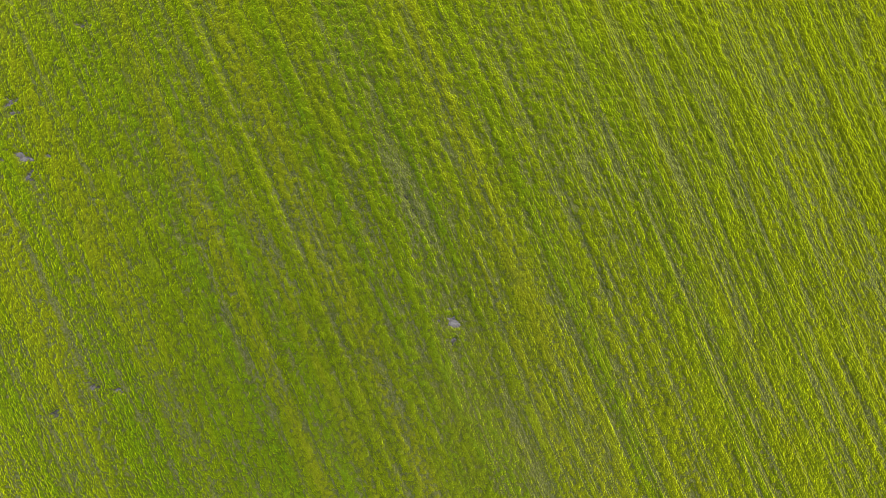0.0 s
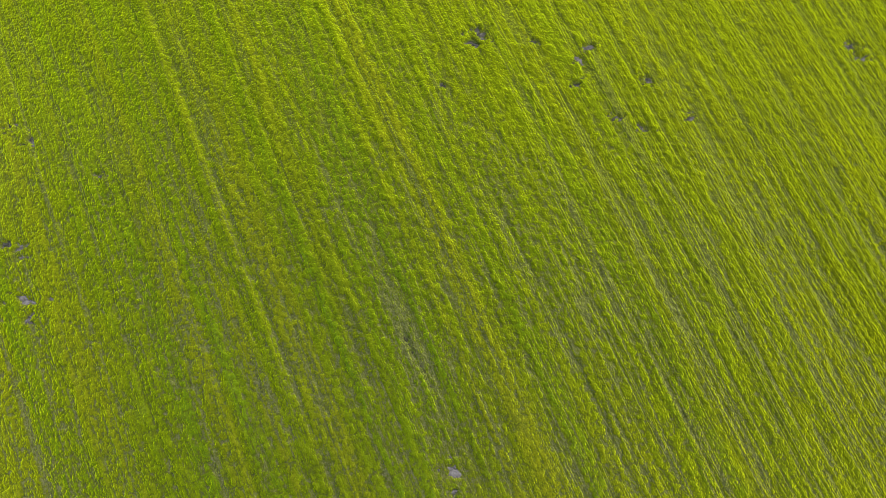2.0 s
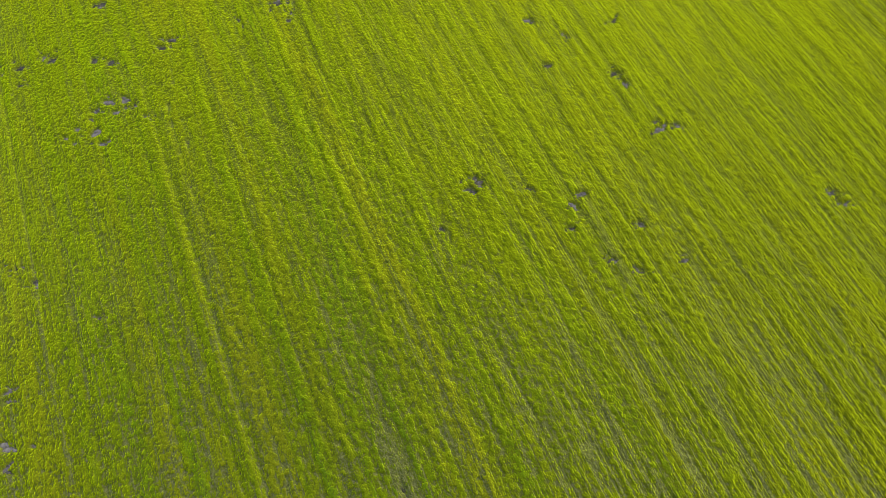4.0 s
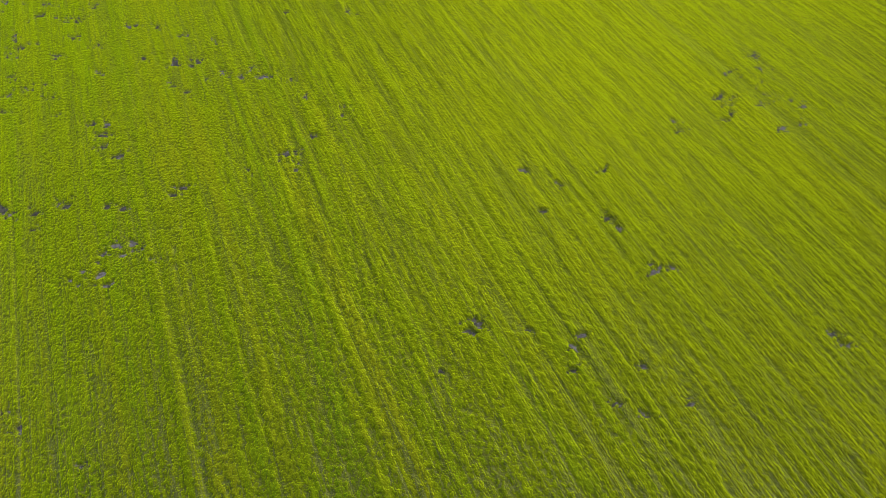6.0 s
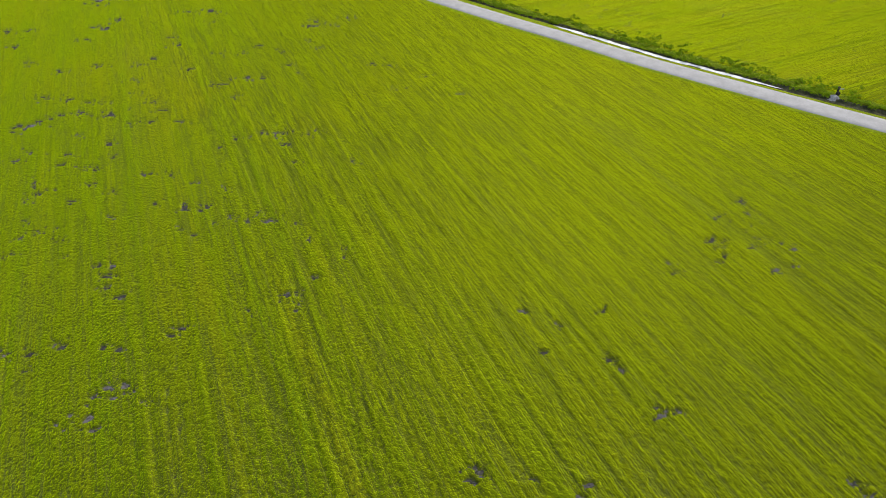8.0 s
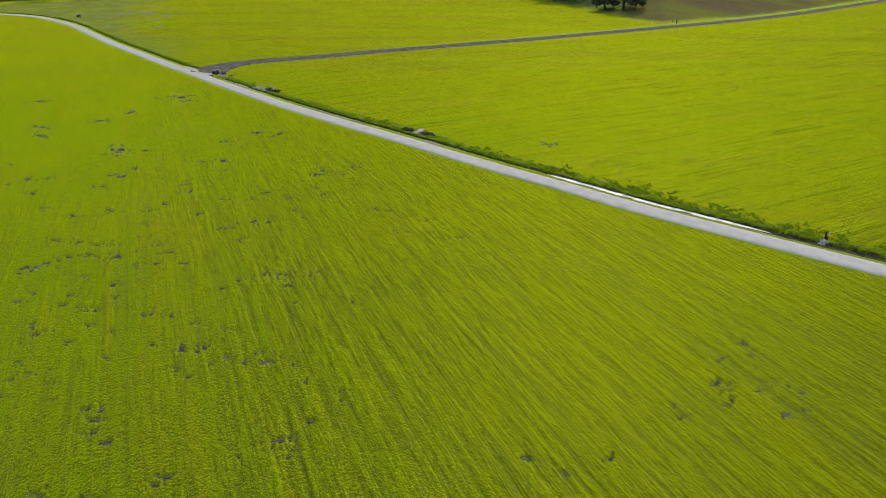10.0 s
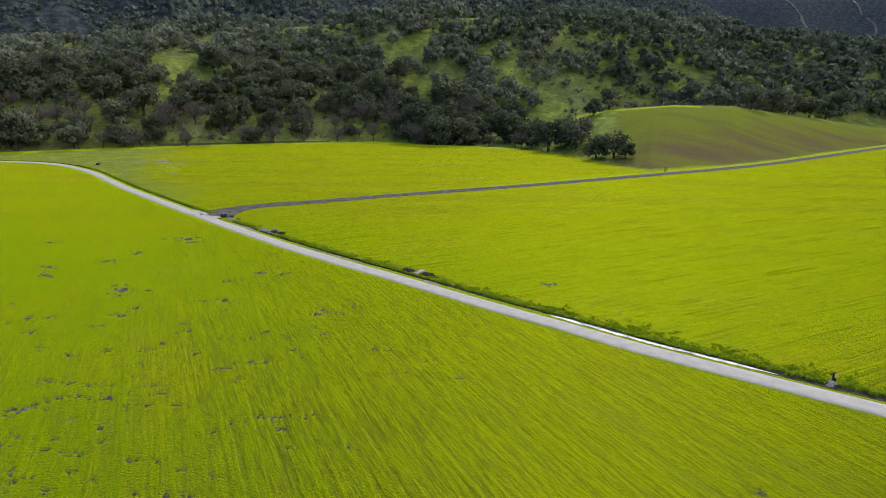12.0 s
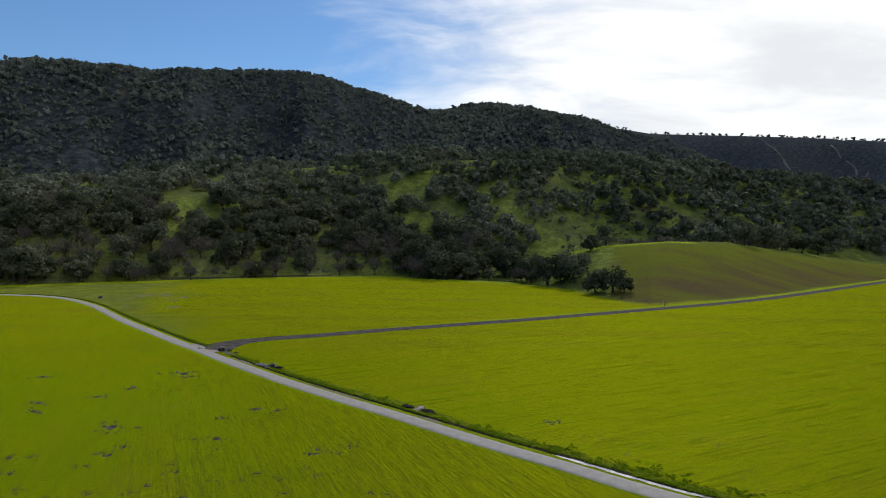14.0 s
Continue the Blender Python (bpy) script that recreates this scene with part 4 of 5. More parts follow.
BARE_E = [(-25.7, 56.5, 0.55), (-38.8, 57.1, 0.6), (-33.2, 57.9, 0.94), (-38.1, 58, 0.6), (-36.5, 58.3, 0.6), (-28.5, 58.9, 0.58), (-34.9, 60.5, 0.61), (-36.4, 60.8, 0.62), (-30, 60.8, 0.59), (-39, 61.3, 0.63), (-21.5, 61.8, 0.57), (-41.9, 61.8, 0.64), (-32.2, 62.8, 0.61), (2, 62.9, 0.56), (-5.1, 64.3, 0.57), (-24.3, 65.2, 0.61), (-34.1, 66.3, 0.64), (-23.2, 66.4, 0.61), (-21.5, 66.8, 0.61), (-20.2, 66.8, 0.61), (-1.7, 67.5, 0.59), (-16.4, 68.2, 0.61), (-42.9, 68.5, 0.69), (-28.7, 69.1, 0.64), (-39.3, 69.7, 0.68), (-17.7, 70.2, 0.63), (-6, 70.3, 0.61), (-47.8, 70.6, 0.72), (-34.8, 70.6, 0.67), (-8, 70.7, 0.62), (-33.9, 72.1, 0.68), (-26.5, 73.5, 0.67), (-24.1, 73.5, 0.66)]
BARE_F = [(-19.2, 74, 0.66), (-15.2, 75.3, 0.66), (-52, 75.5, 0.77), (-32.3, 76.1, 0.7), (-22.3, 76.1, 0.68), (-17, 77.4, 0.68), (-44.6, 77.9, 0.76), (-56.8, 78.6, 0.81), (-33.7, 78.9, 0.73), (-55.6, 80.7, 0.82), (-52.7, 81.1, 0.81), (-43.7, 81.6, 0.78), (-44.4, 82.8, 1.18), (-17.3, 82.9, 1.08), (-13.8, 82.9, 0.71), (-30, 83.9, 0.75), (-16.6, 84.3, 0.73), (-43.4, 84.9, 0.8), (-12.7, 86.1, 0.74), (-61.5, 86.6, 0.88), (38.2, 87, 0.8), (-35, 88.2, 0.8), (-31.3, 88.2, 1.18), (-48.1, 90.9, 0.86), (-49.3, 93.4, 1.58), (16.9, 97.2, 1.24), (-34.7, 98.1, 0.87), (-65.4, 100.9, 0.99), (-26.7, 102.4, 0.88), (-30.2, 103.1, 0.89), (-68, 106.1, 1.03), (-59.6, 109.9, 1.03), (-57.4, 116, 1.06)]
BARE_G = [(-78.8, 123.8, 1.2), (-50.2, 125.2, 1.1), (-52.8, 127.7, 1.69)]
BARE = BARE_A + BARE_B + BARE_C + BARE_D + BARE_E + BARE_F + BARE_G
# wheel lines worn into the crop
RUTS = [
    [(-2.6, 4.2), (-1.2, 1.5)], [(-17.2, 26.8), (-16.4, 24.6), (-14.8, 20.2), (-12.7, 15.8)], [(-16.5, 26.6), (-15.7, 24.4), (-14.1, 20.0), (-12.0, 15.6)],
    [(-1.4, 2.2), (-0.2, -0.6), (1.1, -3.8), (2.2, -6.0), (3.1, -7.9), (3.8, -9.8)], [(-12.7, -4.7), (-12.1, -7.0), (-11.4, -9.2), (-10.2, -12.5)],
]


def bare_spots(x, y, reach, seed):
    """The spots of one group: centre, radius, stretch and turn of each."""
    gen = np.random.default_rng(seed)
    spots = []
    small = float(np.interp(y, [0, 20, 55], [0.90, 0.88, 0.90]))
    lean = gen.uniform(-0.6, 0.6)
    for k in range(int(gen.integers(8, 14)) + int(np.interp(y, [30, 60], [0, 9]))):
        far = 0.35 if k < 2 else 1.0
        a, b = far * gen.normal(0, reach * 1.0), far * gen.normal(0, reach * 0.6)
        r = small * reach * (gen.uniform(0.24, 0.42) if k < 2 else gen.uniform(0.09, 0.24))
        spots.append((x + a * math.cos(lean) - b * math.sin(lean), y + a * math.sin(lean) + b * math.cos(lean), r, gen.uniform(1.0, 2.4) if y < 35 else gen.uniform(0.7, 1.5), lean + gen.uniform(-0.6, 0.6)))
    return spots


def bare_patch(x, y, reach, seed, shaded):
    """Crumbled soil under one group of spots, each a low lumpy bed of clods."""
    gen = np.random.default_rng(seed + 7)
    bm = bmesh.new()
    sides = 9
    for cx, cy, r, wide, turn in bare_spots(x, y, reach, seed):
        # this share of the spots gets the soil with painted-in shade
        tone = 1 if gen.uniform() < shaded else 0
        c, s_ = math.cos(turn), math.sin(turn)
        rings = []
        for f in (0.5, 1.15):
            ring = []
            for j in range(sides):
                a = 2 * math.pi * j / sides
                q = r * f * gen.uniform(0.8, 1.2)
                u, v = math.cos(a) * q * wide, math.sin(a) * q
                ring.append(bm.verts.new((cx - x + u * c - v * s_, cy - y + u * s_ + v * c, 0.010 + gen.uniform(0, 0.03) * (f < 1))))
            rings.append(ring)
        mid = bm.verts.new((cx - x, cy - y, 0.04))
        for j in range(sides):
            k = (j + 1) % sides
            bm.faces.new((rings[0][j], rings[0][k], mid)).material_index = tone
            for a, b in zip(rings, rings[1:]):
                bm.faces.new((b[j], b[k], a[k], a[j])).material_index = tone
    me = bpy.data.meshes.new("bare_patch")
    bm.to_mesh(me)
    bm.free()
    for m in (M_SOIL, M_SHADEDSOIL):
        me.materials.append(m)
    ob = new("bare_patch", me)
    ob.location = (x, y, 0)
    return tagged(ob, "bare grey soil showing through the young crop", "soil", "bare patches in the crop", kind="stuff")


for k, (x, y, reach) in enumerate(BARE):
    bare_patch(x, y, reach, 500 + k, 0.8 if y > 25 else 0.3)


def soil_patch(x, y, size, seed):
    """A cluster of bare trampled spots of dry earth."""
    gen = np.random.default_rng(seed)
    bm = bmesh.new()
    sides = 9
    hubs = gen.normal(0, size * 0.42, (4, 2))
    for k in range(int(gen.integers(54, 100))):
        cx, cy = hubs[gen.integers(0, 4)] + gen.normal(0, size * 0.2, 2)
        r = size * (gen.uniform(0.10, 0.18) if k < 3 else gen.uniform(0.035, 0.09))
        ring = []
        for j in range(sides):
            a = 2 * math.pi * j / sides
            q = r * gen.uniform(0.35, 1.4)
            ring.append(bm.verts.new((cx + math.cos(a) * q, cy + math.sin(a) * q * 1.15, 0.006 + gen.uniform(0, 0.012))))
        mid = bm.verts.new((cx, cy, gen.uniform(0.012, 0.03)))
        for j in range(sides):
            bm.faces.new((ring[j], ring[(j + 1) % sides], mid))
    me = bpy.data.meshes.new("trampled_patch")
    bm.to_mesh(me)
    bm.free()
    ob = link("trampled_patch", me, M_TRAMPLED)
    ob.location = (x, y, 0)
    return tagged(ob, "pale trampled earth in the meadow by the road bend", "soil", "trampled patches in the meadow", kind="stuff")


def wheel_rut(points, width, seed):
    """A worn wheel line: a broken ribbon of clods and cracks that comes and goes."""
    gen = np.random.default_rng(seed)
    line = smooth_line(points, 0.05)
    bm = bmesh.new()
    for x, y in line:
        cx, cy = x + gen.normal(0, width), y + gen.normal(0, width)
        r, stretch = gen.uniform(0.03, 0.07), gen.uniform(1.2, 3.0)
        turn = radians(24) + gen.normal(0, 0.45)
        ring = []
        for j in range(7):
            a, q = 2 * math.pi * j / 7, r * gen.uniform(0.5, 1.4)
            px, py = math.cos(a) * q, math.sin(a) * q * stretch
            ring.append(bm.verts.new((cx + px * math.cos(turn) - py * math.sin(turn), cy + px * math.sin(turn) + py * math.cos(turn), 0.008)))
        mid = bm.verts.new((cx, cy, 0.03))
        for j in range(7):
            bm.faces.new((ring[j], ring[(j + 1) % 7], mid))
    me = bpy.data.meshes.new("rut")
    bm.to_mesh(me)
    bm.free()
    return tagged(link("wheel_rut", me, M_RUT), "thin worn wheel line through the young crop", "wheel rut", "wheel lines in the crop", kind="structure")


for k, points in enumerate(RUTS):
    wheel_rut(points, 0.07, 3 + k)


def across_road(x, y):
    """Signed distance from the middle of the farm road, positive to the east."""
    order = np.argsort(ROAD_LINE[:, 0])
    lx, ly = ROAD_LINE[order, 0], ROAD_LINE[order, 1]
    slope = np.interp(x, lx, np.gradient(ly, lx))
    return (y - np.interp(x, lx, ly)) / np.hypot(1, slope)


def standing_crop():
    """The standing crop as a relief: tufts on drilled rows, ridged strips, furrows, and holes where it failed."""
    tilt = np.radians(np.arange(-24.0, 75.5, 0.160))
    spread = np.linspace(-0.735, 0.735, 561)
    tt, ss = np.meshgrid(tilt, spread, indexing="ij")
    reach = H_CAM / np.cos(tt)
    x, y = ss * reach, H_CAM * np.tan(tt)
    gap = np.maximum(reach * (spread[1] - spread[0]), H_CAM / np.cos(tt) ** 2 * 0.00262 * 0.6)
    road = across_road(x, y)
    east = road > 0
    turn = np.where(east, radians(-63), radians(24))
    u = x * np.cos(turn) + y * np.sin(turn)
    v = -x * np.sin(turn) + y * np.cos(turn)

    def seen(size):
        return np.clip((size / gap - 0.8) / 0.8, 0, 1)

    wander = (value_noise(u * 0.25, v * 0.05, 1.0, 3, 2) - 0.5) * 0.9
    uu = u + wander * 0.25
    # how strongly the strips stand out: more to the east, less where the drill ran true
    rib = np.clip((0.012 * u + value_noise(u * 0.06, v * 0.02, 1.0, 5, 2) - 0.42) / 0.5, 0, 1)
    rib = np.where(east, 0.55, 0.45 + 0.60 * rib * rib * (3 - 2 * rib))
    tuft = value_noise(u, v * 0.8, 0.15, 11, 1) - 0.5
    clump = value_noise(u, v * 0.5, 0.34, 12, 2) - 0.5
    strip_ = 0.75 * (value_noise(uu, v * 0.016, 0.32, 14, 2) - 0.5) + 0.45 * (value_noise(uu, v * 0.10, 0.34, 16, 2) - 0.5)
    ridge_ = value_noise(uu, v * 0.012, 0.95, 15, 2) - 0.5
    thin = value_noise(u, v * 0.10, 3.5, 17, 3)
    seam = 1 - np.abs(2 * value_noise(uu, v * 0.010, 1.1, 18, 1) - 1) * 7
    seam = np.clip(seam, 0, 1) * np.clip((value_noise(u, v * 0.10, 1.6, 19, 2) - 0.36) * 5, 0, 1)
    h = 0.125 + 0.09 * tuft * seen(0.15) + 0.05 * clump * seen(0.34)
    h = h + rib * (0.20 * strip_ * seen(0.32) + 0.11 * ridge_ * seen(0.95)) - 0.13 * rib * seam * seen(0.3)
    h = h - 0.03 * np.clip((thin - 0.56) * 5, 0, 1) * (0.4 + rib)
    worn = np.zeros_like(h)
    rough = (value_noise(x, y, 0.24, 23, 2) - 0.5) * 1.5
    for k, (px, py, size) in enumerate(BARE):
        box_ = (np.abs(x - px) < size * 4.5) & (np.abs(y - py) < size * 4.0)
        if not box_.any():
            continue
        bx, by = x[box_], y[box_]
        for cx, cy, r, wide, spin in bare_spots(px, py, size, 500 + k):
            c, s_ = math.cos(spin), math.sin(spin)
            a, b = (bx - cx) * c + (by - cy) * s_, -(bx - cx) * s_ + (by - cy) * c
            d = np.hypot(a / wide, b) / r + rough[box_]
            worn[box_] = np.maximum(worn[box_], np.clip((1.25 - d) / 0.22, 0, 1))
    for k, points in enumerate(RUTS):
        line = smooth_line(points, 0.3)
        lo, hi = line.min(0) - 0.6, line.max(0) + 0.6
        box_ = (x > lo[0]) & (x < hi[0]) & (y > lo[1]) & (y < hi[1])
        d = np.min(np.hypot(x[box_][:, None] - line[None, :, 0], y[box_][:, None] - line[None, :, 1]), axis=1)
        worn[box_] = np.maximum(worn[box_], np.clip(1.1 - d / 0.15 - 4.0 * (value_noise(x[box_], y[box_], 0.6, 29 + k, 2) - 0.30), 0, 1) * 0.9)
    tall = np.clip((h - 0.01) / 0.24, 0, 1)
    h = np.maximum(h, 0.03) * (1 - worn) - 0.02 * worn
    near = np.clip((100 - y) / 45, 0, 1) * np.clip((0.735 - np.abs(ss)) / 0.02, 0, 1)
    edge = np.where(east, np.clip((road - 3.5 - 1.7 * np.minimum(bank_width(x), 0.8) + 2.6 * (value_noise(x, y, 1.5, 37, 2) - 0.5)) / 1.3, 0, 1), np.clip((-1.55 - road) / 0.5, 0, 1))
    z = 0.008 + h * np.clip(near * 3, 0, 1) * edge
    keep = edge > 0
    me = grid_mesh("standing_crop", np.stack([x, y, z], -1))
    region = me.color_attributes.new("region", "FLOAT_COLOR", "POINT")
    zero = np.zeros_like(x)
    region.data.foreach_set("color", np.stack([zero, zero, east.astype(float), zero], -1).astype(np.float32).ravel())
    relief = me.color_attributes.new("relief", "FLOAT_COLOR", "POINT")
    relief.data.foreach_set("color", np.stack([tall, near, worn, zero + 1], -1).astype(np.float32).ravel())
    bm = bmesh.new()
    bm.from_mesh(me)
    flat = keep.ravel()
    bm.verts.ensure_lookup_table()
    bmesh.ops.delete(bm, geom=[bm.verts[int(i)] for i in np.where(~flat)[0]], context="VERTS")
    bm.to_mesh(me)
    bm.free()
    return tagged(link("standing_crop", me, M_GROUND), "young yellow-green grain in drilled rows with thin spots", "crop", kind="stuff")


standing_crop()


def weeds():
    """Rank green weeds along the ditch bank: separate tussocks with dark hollows between."""
    gen = np.random.default_rng(91)
    nrm = normals(ROAD_LINE)
    use = np.where((ROAD_LINE[:, 0] > -150) & (ROAD_LINE[:, 0] < 80) & JOIN)[0]
    k = 12000
    i = gen.choice(use, k)
    wide = bank_width(ROAD_LINE[i, 0])
    off = 3.2 + 6.6 * wide * gen.beta(0.8, 1.7, k)
    q = ROAD_LINE[i] + (ROAD_LINE[i + 1] - ROAD_LINE[i]) * gen.uniform(0, 1, (k, 1)) + nrm[i] * off[:, None]
    # thick in some places and thin in others, and none where the ditch works stand
    dense = value_noise(q[:, 0], q[:, 1], 1.5, 95, 3) > 0.40 + 0.05 * (off - 3.3) / wide
    dense &= gen.uniform(0, 1, k) < 0.3 + 0.7 * wide
    for wx, wy, clear in [(-52.0, 150.6, 2.2), (-50.0, 147.2, 1.4), (-38.0, 135.2, 2.4), (-35.6, 133.4, 1.8), (-4.6, 103.4, 1.4), (-2.4, 101.8, 1.2), (41.4, 61.6, 1.0)]:
        dense &= np.hypot(q[:, 0] - wx, q[:, 1] - wy) > clear
    q, off, wide = q[dense], off[dense], wide[dense]
    k = len(q)
    z = np.interp(3.4 + (off - 3.4) / wide, [3.4, 3.75, 4.8, 6.2, 7.8, 9.0], [0.22, 0.26, 0.22, 0.12, 0.08, 0.08])
    size = gen.uniform(0.08, 0.34, k) * np.interp(off, [3.4, 4.6, 9.5], [1.5, 1.1, 0.6])
    each = 13
    way = gen.normal(0, 1, (k, each, 3))
    way[:, :, 2] = np.abs(way[:, :, 2]) + 0.25
    way /= np.linalg.norm(way, axis=2, keepdims=True)
    at = np.column_stack([q, z])[:, None, :] + way * size[:, None, None] * gen.uniform(0.6, 1.1, (k, each, 1)) * np.array([1.0, 1.0, 0.65])
    sprays = leaf_cloud(at.reshape(-1, 3), way.reshape(-1, 3), 0.075, gen)
    return tagged(link("ditch_weeds", quads("ditch_weeds", sprays), M_WEED), "rank dark green weeds on the ditch bank", "weeds", kind="stuff")


weeds()


# ---- ditch works ----
def part(name, bm, mat, parent, label=""):
    me = bpy.data.meshes.new(name)
    bm.to_mesh(me)
    bm.free()
    return link(name, me, mat, parent, label)


def box(bm, size, m, bevel=0.03):
    made = bmesh.ops.create_cube(bm, size=1.0, matrix=m @ Matrix.Diagonal((*size, 1)))
    edges = list({e for v in made["verts"] for e in v.link_edges})
    bmesh.ops.bevel(bm, geom=edges, offset=bevel, segments=2, affect="EDGES")


def stone_mesh(seed, mat):
    gen = random.Random(seed)
    bm = bmesh.new()
    bmesh.ops.create_icosphere(bm, subdivisions=1, radius=0.5)
    for v in bm.verts:
        v.co *= gen.uniform(0.7, 1.2)
        v.co.z *= 0.65
    me = bpy.data.meshes.new("stone")
    bm.to_mesh(me)
    bm.free()
    me.materials.append(mat)
    return me


STONES = [stone_mesh(40 + k, M_ROCK) for k in range(4)]


def rubble(x, y, length, width, count, seed, label, turn):
    """A heap of broken concrete and rock, each piece its own."""
    gen = random.Random(seed)
    heap = new("rubble_heap")
    heap.matrix_world = pose(x, y, 0.1, 0, 0, turn)
    for k in range(count):
        ob = new("stone", STONES[k % 4])
        ob.parent = heap
        u, v = gen.gauss(0, 0.3), gen.gauss(0, 0.3)
        s = gen.uniform(0.22, 0.60)
        ob.matrix_local = pose(u * length, v * width, 0.22 + 0.35 * max(0, 0.5 - abs(u) - abs(v)), gen.uniform(-25, 25), gen.uniform(-25, 25), gen.uniform(0, 360)) @ Matrix.Diagonal((s, s * gen.uniform(0.6, 1), s * 0.8, 1))
    return tagged(heap, label, "rubble", "rubble heaps in the ditch")


def culvert(x, y, turn, radius, label):
    """A pipe mouth in a concrete headwall with two wing walls."""
    thing = new("culvert")
    thing.matrix_world = pose(x, y, -0.2, 0, 0, turn)
    bm = bmesh.new()
    ring = 20
    outer, inner, deep = [], [], []
    for k in range(ring):
        a = 2 * math.pi * k / ring
        c, s_ = math.cos(a), math.sin(a)
        outer.append(bm.verts.new((c * radius * 1.18, -0.5, radius + s_ * radius * 1.18)))
        inner.append(bm.verts.new((c * radius, -0.5, radius + s_ * radius)))
        deep.append(bm.verts.new((c * radius, 0.9, radius + s_ * radius)))
    for k in range(ring):
        j = (k + 1) % ring
        bm.faces.new((outer[k], outer[j], inner[j], inner[k]))
        bm.faces.new((inner[k], inner[j], deep[j], deep[k]))
    bm.faces.new(deep)
    part("pipe", bm, M_DARK, thing, "dark pipe mouth")
    bm = bmesh.new()
    box(bm, (radius * 1.4, 0.25, radius * 2.3), pose(-radius * 1.9, -0.1, radius * 0.95))
    part("wing_wall", bm, M_CONCRETE, thing)
    bm = bmesh.new()
    box(bm, (radius * 0.8, 0.25, radius * 2.0), pose(radius * 1.6, -0.1, radius * 0.85))
    part("wing_wall", bm, M_CONCRETE, thing)
    bm = bmesh.new()
    box(bm, (radius * 3.6, 0.3, radius * 0.4), pose(0, -0.1, radius * 2.3))
    part("head_beam", bm, M_CONCRETE, thing)
    return tagged(thing, label, "culvert", "culverts along the ditch")


culvert(-52.6, 151.2, 150, 0.5, "concrete culvert with a dark round pipe below the track")
rubble(-38.4, 134.8, 4.0, 1.6, 60, 61, "heap of pale grey broken rock in the ditch", -45)
rubble(-50.0, 147.2, 4.0, 1.2, 26, 62, "scattered grey rocks beside the culvert", -45)
culvert(-36.0, 133.8, 140, 0.45, "dark pipe mouth under a broken concrete edge")
rubble(-141.0, 259.5, 3.5, 2.0, 16, 63, "grey rubble round a dark hollow in the ditch", -55)
culvert(-139.6, 259.0, 140, 0.5, "small concrete culvert in the far ditch")
rubble(-115.6, 230.5, 3.0, 1.5, 12, 64, "dark stones on the ditch bank", -52)


def spillway(x, y, turn):
    """A slanting concrete chute that lets the field drain into the ditch."""
    thing = new("spillway")
    thing.matrix_world = pose(x, y, 0.1, 0, 0, turn)
    bm = bmesh.new()
    box(bm, (0.8, 2.0, 0.16), pose(0, 0.4, 0.28, 12))
    part("chute", bm, M_DIRT, thing, "pale worn concrete chute")
    for side in (-1, 1):
        bm = bmesh.new()
        box(bm, (0.14, 1.8, 0.3), pose(side * 0.46, 0.45, 0.3, 12))
        part("side_wall", bm, M_DIRT, thing)
    return tagged(thing, "pale concrete spillway running down the ditch bank", "spillway")


spillway(-4.2, 102.3, -47)
# black lumps paint in the shade of washed-out hollows beside the chute
for hx, hy, hr in [(-5.7, 104.4, 0.95), (-2.2, 101.6, 0.95), (-34.3, 132.7, 0.85), (-50.8, 150.6, 0.6), (-48.2, 147.6, 0.55)]:
    gen_h = random.Random(int(hx * 10))
    bm = bmesh.new()
    bmesh.ops.create_icosphere(bm, subdivisions=2, radius=hr)
    for v in bm.verts:
        v.co *= gen_h.uniform(0.65, 1.25)
        v.co = Vector((v.co.x * 1.45, v.co.y * 0.85, v.co.z * 0.14))
    bmesh.ops.rotate(bm, matrix=Matrix.Rotation(radians(-42), 3, "Z"), verts=bm.verts)
    me = bpy.data.meshes.new("hollow_shade")
    bm.to_mesh(me)
    bm.free()
    ob = link("hollow_shade", me, M_HOLLOW)
    ob.location = (hx, hy, 0.32)
    tagged(ob, "black lump standing for a shaded hollow in the ditch bank", "earth", "slumped earth in the ditch")


def standpipe(x, y):
    """An upright pipe with a valve wheel on a splashed concrete apron."""
    thing = new("standpipe")
    thing.matrix_world = pose(x, y, 0.15) @ Matrix.Scale(0.85, 4)
    bm = bmesh.new()
    bmesh.ops.create_cone(bm, cap_ends=True, segments=14, radius1=0.13, radius2=0.11, depth=1.3, matrix=pose(0, 0, 0.65))
    part("pipe", bm, M_DARK, thing, "dark upright pipe")
    bm = bmesh.new()
    bmesh.ops.create_cone(bm, cap_ends=True, segments=14, radius1=0.17, radius2=0.17, depth=0.06, matrix=pose(0, 0, 1.3))
    part("flange", bm, M_DARK, thing)
    bm = bmesh.new()
    box(bm, (0.8, 0.12, 0.12), pose(0.3, 0, 1.05))
    part("arm", bm, M_CONCRETE, thing, "pale side arm")
    bm = bmesh.new()
    bmesh.ops.create_cone(bm, cap_ends=True, segments=9, radius1=0.95, radius2=0.22, depth=0.55, matrix=pose(-0.30, -0.40, 0.10, 8, -6, 20))
    jag = random.Random(17)
    for v in bm.verts:
        v.co.x *= jag.uniform(0.75, 1.2)
        v.co.y *= jag.uniform(0.75, 1.2)
    part("apron", bm, M_CONCRETE, thing, "pale splashed concrete apron")
    bm = bmesh.new()
    box(bm, (0.36, 0.36, 0.55), pose(0.3, 0.25, 0.28, 0, 0, 15), 0.05)
    part("valve_box", bm, M_DARK, thing, "dark rusted valve box")
    return tagged(thing, "dark irrigation standpipe on a pale concrete apron", "standpipe")


standpipe(41.4, 62.0)


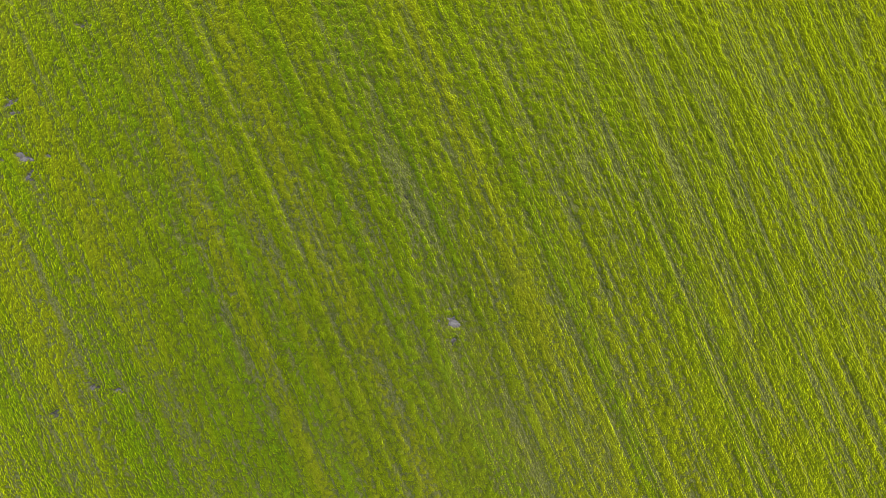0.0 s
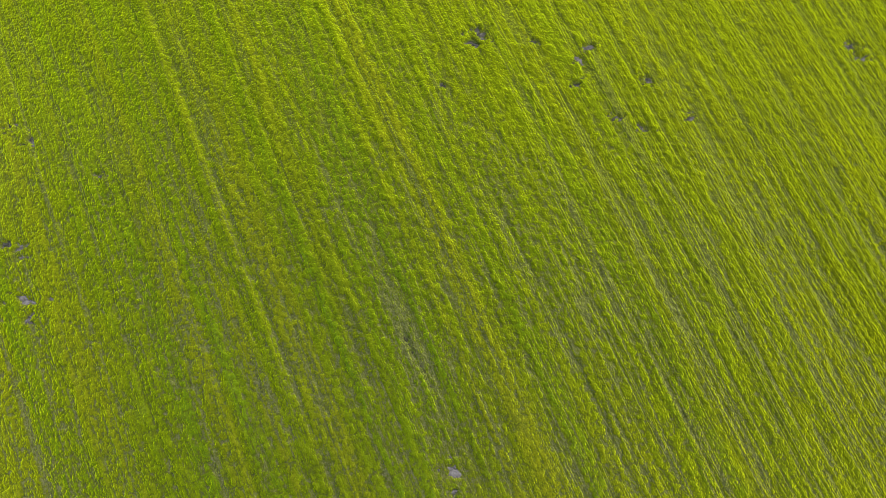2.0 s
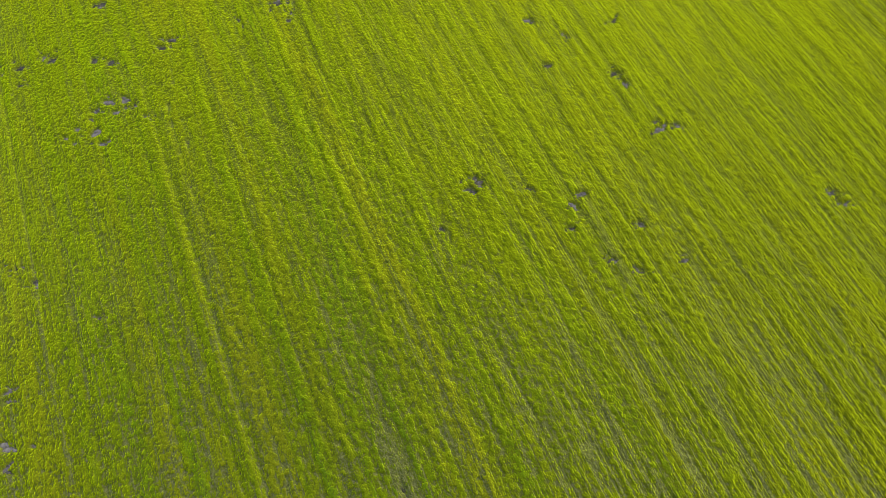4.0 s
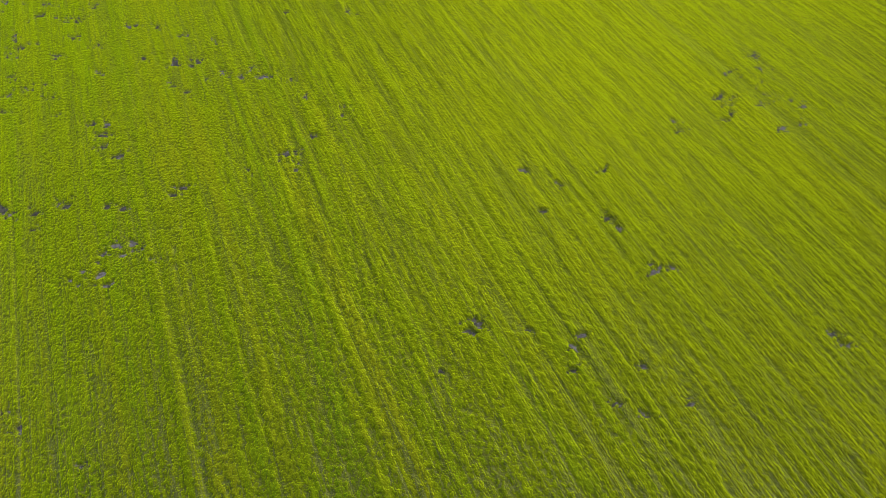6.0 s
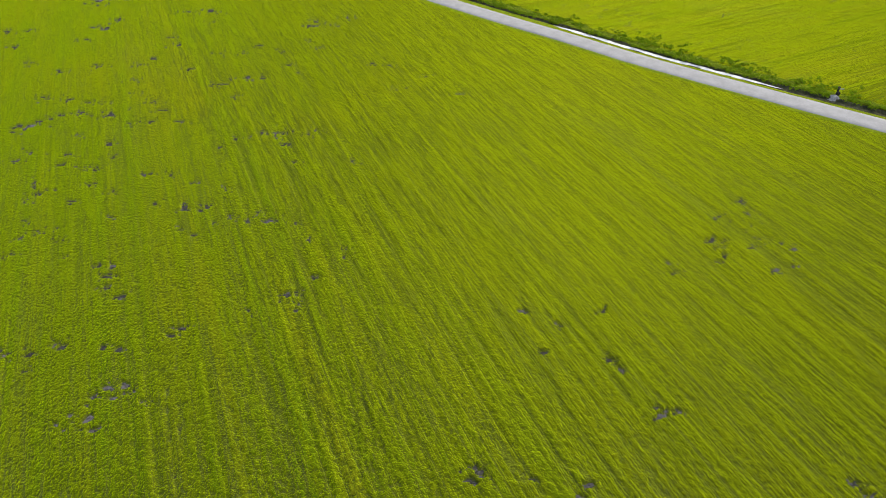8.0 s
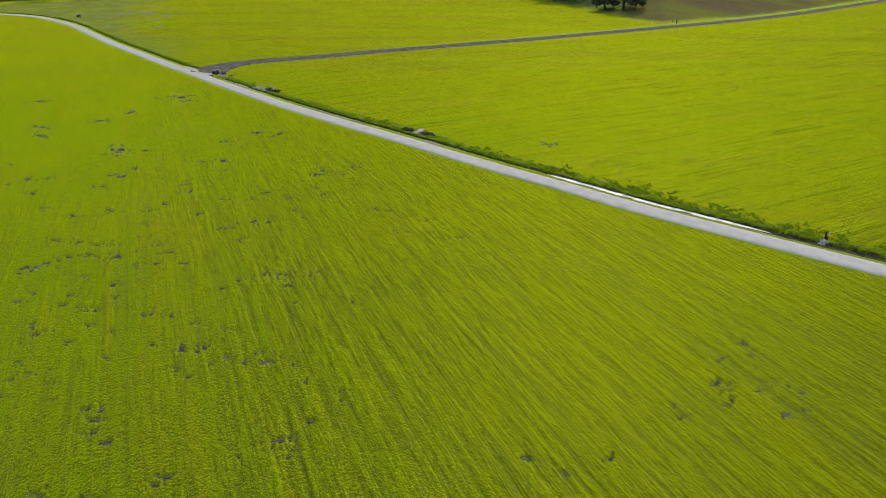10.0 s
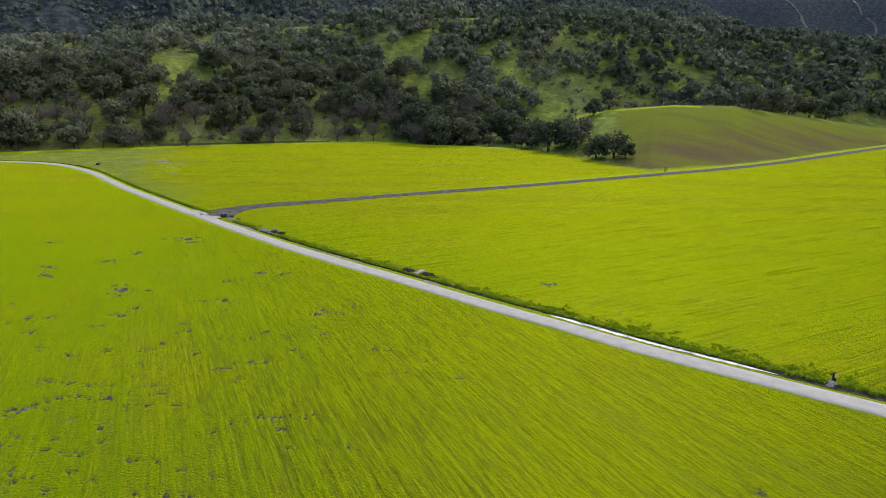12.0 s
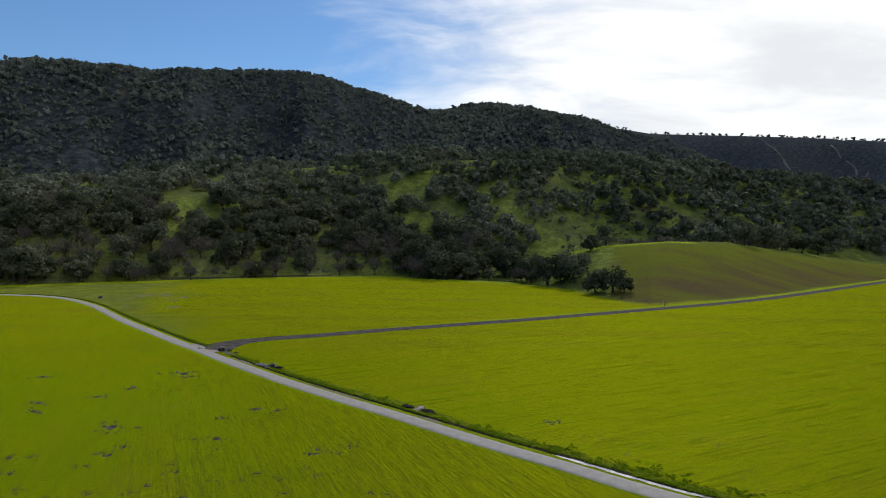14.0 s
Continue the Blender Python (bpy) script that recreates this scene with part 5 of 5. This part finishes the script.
# ---- fence along the wood ----
def fence(points, spacing, label):
    line = smooth_line(points, spacing)
    thing = new("fence")
    bm = bmesh.new()
    bmesh.ops.create_cone(bm, cap_ends=True, segments=7, radius1=0.09, radius2=0.07, depth=1.5, matrix=pose(0, 0, 0.65))
    me = bpy.data.meshes.new("post")
    bm.to_mesh(me)
    bm.free()
    me.materials.append(M_POST)
    tops = []
    for k, (x, y) in enumerate(line):
        ob = new("post", me)
        ob.parent = thing
        z = float(terrain(x, y))
        ob.matrix_local = pose(x, y, z, 3 * math.sin(k * 2.1), 3 * math.cos(k * 1.7), k * 37)
        tops.append((x, y, z))
    for h in (0.45, 0.85, 1.25):
        wire = tube([(x, y, z + h) for x, y, z in tops], [0.012] * len(tops), 3)
        link("wire", quads("wire", wire), M_DARK, thing)
    return tagged(thing, label, "fence")


fence([(48, 352), (56, 335), (62.5, 314), (68.5, 284), (74.5, 265), (82.5, 252), (87, 247)], 5.0, "weathered wooden post and wire fence below the oaks")
gate_post = tagged(link("gate_post", bpy.data.meshes.new("gate_post"), M_POST), "stout weathered wooden post beside the track", "post")
bm = bmesh.new()
box(bm, (0.3, 0.3, 2.2), pose(0, 0, 0.9), 0.03)
bm.to_mesh(gate_post.data)
bm.free()
gate_post.location = (85.0, 243.5, 0)

# pale trampled earth near the bend of the road
for k, (x, y, s) in enumerate([(-127.4, 270.5, 5), (-122, 275, 5.5), (-108, 252, 3.5), (-98, 232, 3.5), (-106, 263, 4), (-116, 268, 4)]):
    soil_patch(x, y, s, 900 + k)

# grassy track over the ploughed rise
climb = smooth_line([polar(a, d) for a, d in [(10.4, 384), (12.8, 388), (15.6, 392), (18, 397), (20, 403), (21.5, 410)]], 3.0)
tagged(link("hill_track", grid_mesh("hill_track", strip(climb, [-2.8, -1.4, 0, 1.4, 2.8], [0.0, 0.35, 0.45, 0.35, 0.0], 0.6, 19, True)), M_VERGE), "pale grassy track along the top of the rise", "track", kind="structure")

# rough grass margin and a dark cut along the foot of the wood
margin = smooth_line([polar(a, float(edge_distance(a)) - 3) for a in (-37, -33, -29, -25, -21, -17, -13, -9, -5, -2, 1, 4, 7)], 3.0)
tagged(link("field_margin", grid_mesh("field_margin", strip(margin, [-4, -1.5, 0.5, 2.5, 5], [0.0, 0.35, 0.5, 0.3, 0.0], 1.6, 27, True)), M_VERGE), "rough grass margin between the crop and the wood", "margin", kind="structure")
cutting = smooth_line([polar(a, float(edge_distance(a)) + 5) for a in (-24, -21, -17, -13.5, -10)], 3.0)
tagged(link("earth_cut", grid_mesh("earth_cut", strip(cutting, [-1.6, -0.8, 0.3, 1.6], [0.05, 0.25, 0.4, 0.1], 2.6, 33, True)), M_EARTH), "dark eroded earth cut along the foot of the wood", "earth", kind="structure")

# pale slips on the far ridge
M_SLIP = plain("pale_slipped_earth", (0.075, 0.076, 0.078), (0.135, 0.130, 0.126), 0.05)
for k, trail in enumerate([[(25.7, 2150), (26.6, 2080), (27.5, 2010), (28.4, 1950)], [(28.4, 1960), (29.0, 1900), (29.8, 1850)], [(31.0, 2110), (32.0, 2050), (32.9, 2000), (32.3, 1940)], [(33.6, 1990), (33.0, 1930), (32.4, 1880)]]):
    slip = smooth_line([polar(a, d) for a, d in trail], 12.0)
    tagged(link("earth_slip_scar", grid_mesh("slip", strip(slip, [-2.2, 0, 2.2], [0.8, 1.4, 0.8], 14.0, 60 + k, True)), M_SLIP), "pale slip of bare earth down the far ridge", "scar", kind="structure")
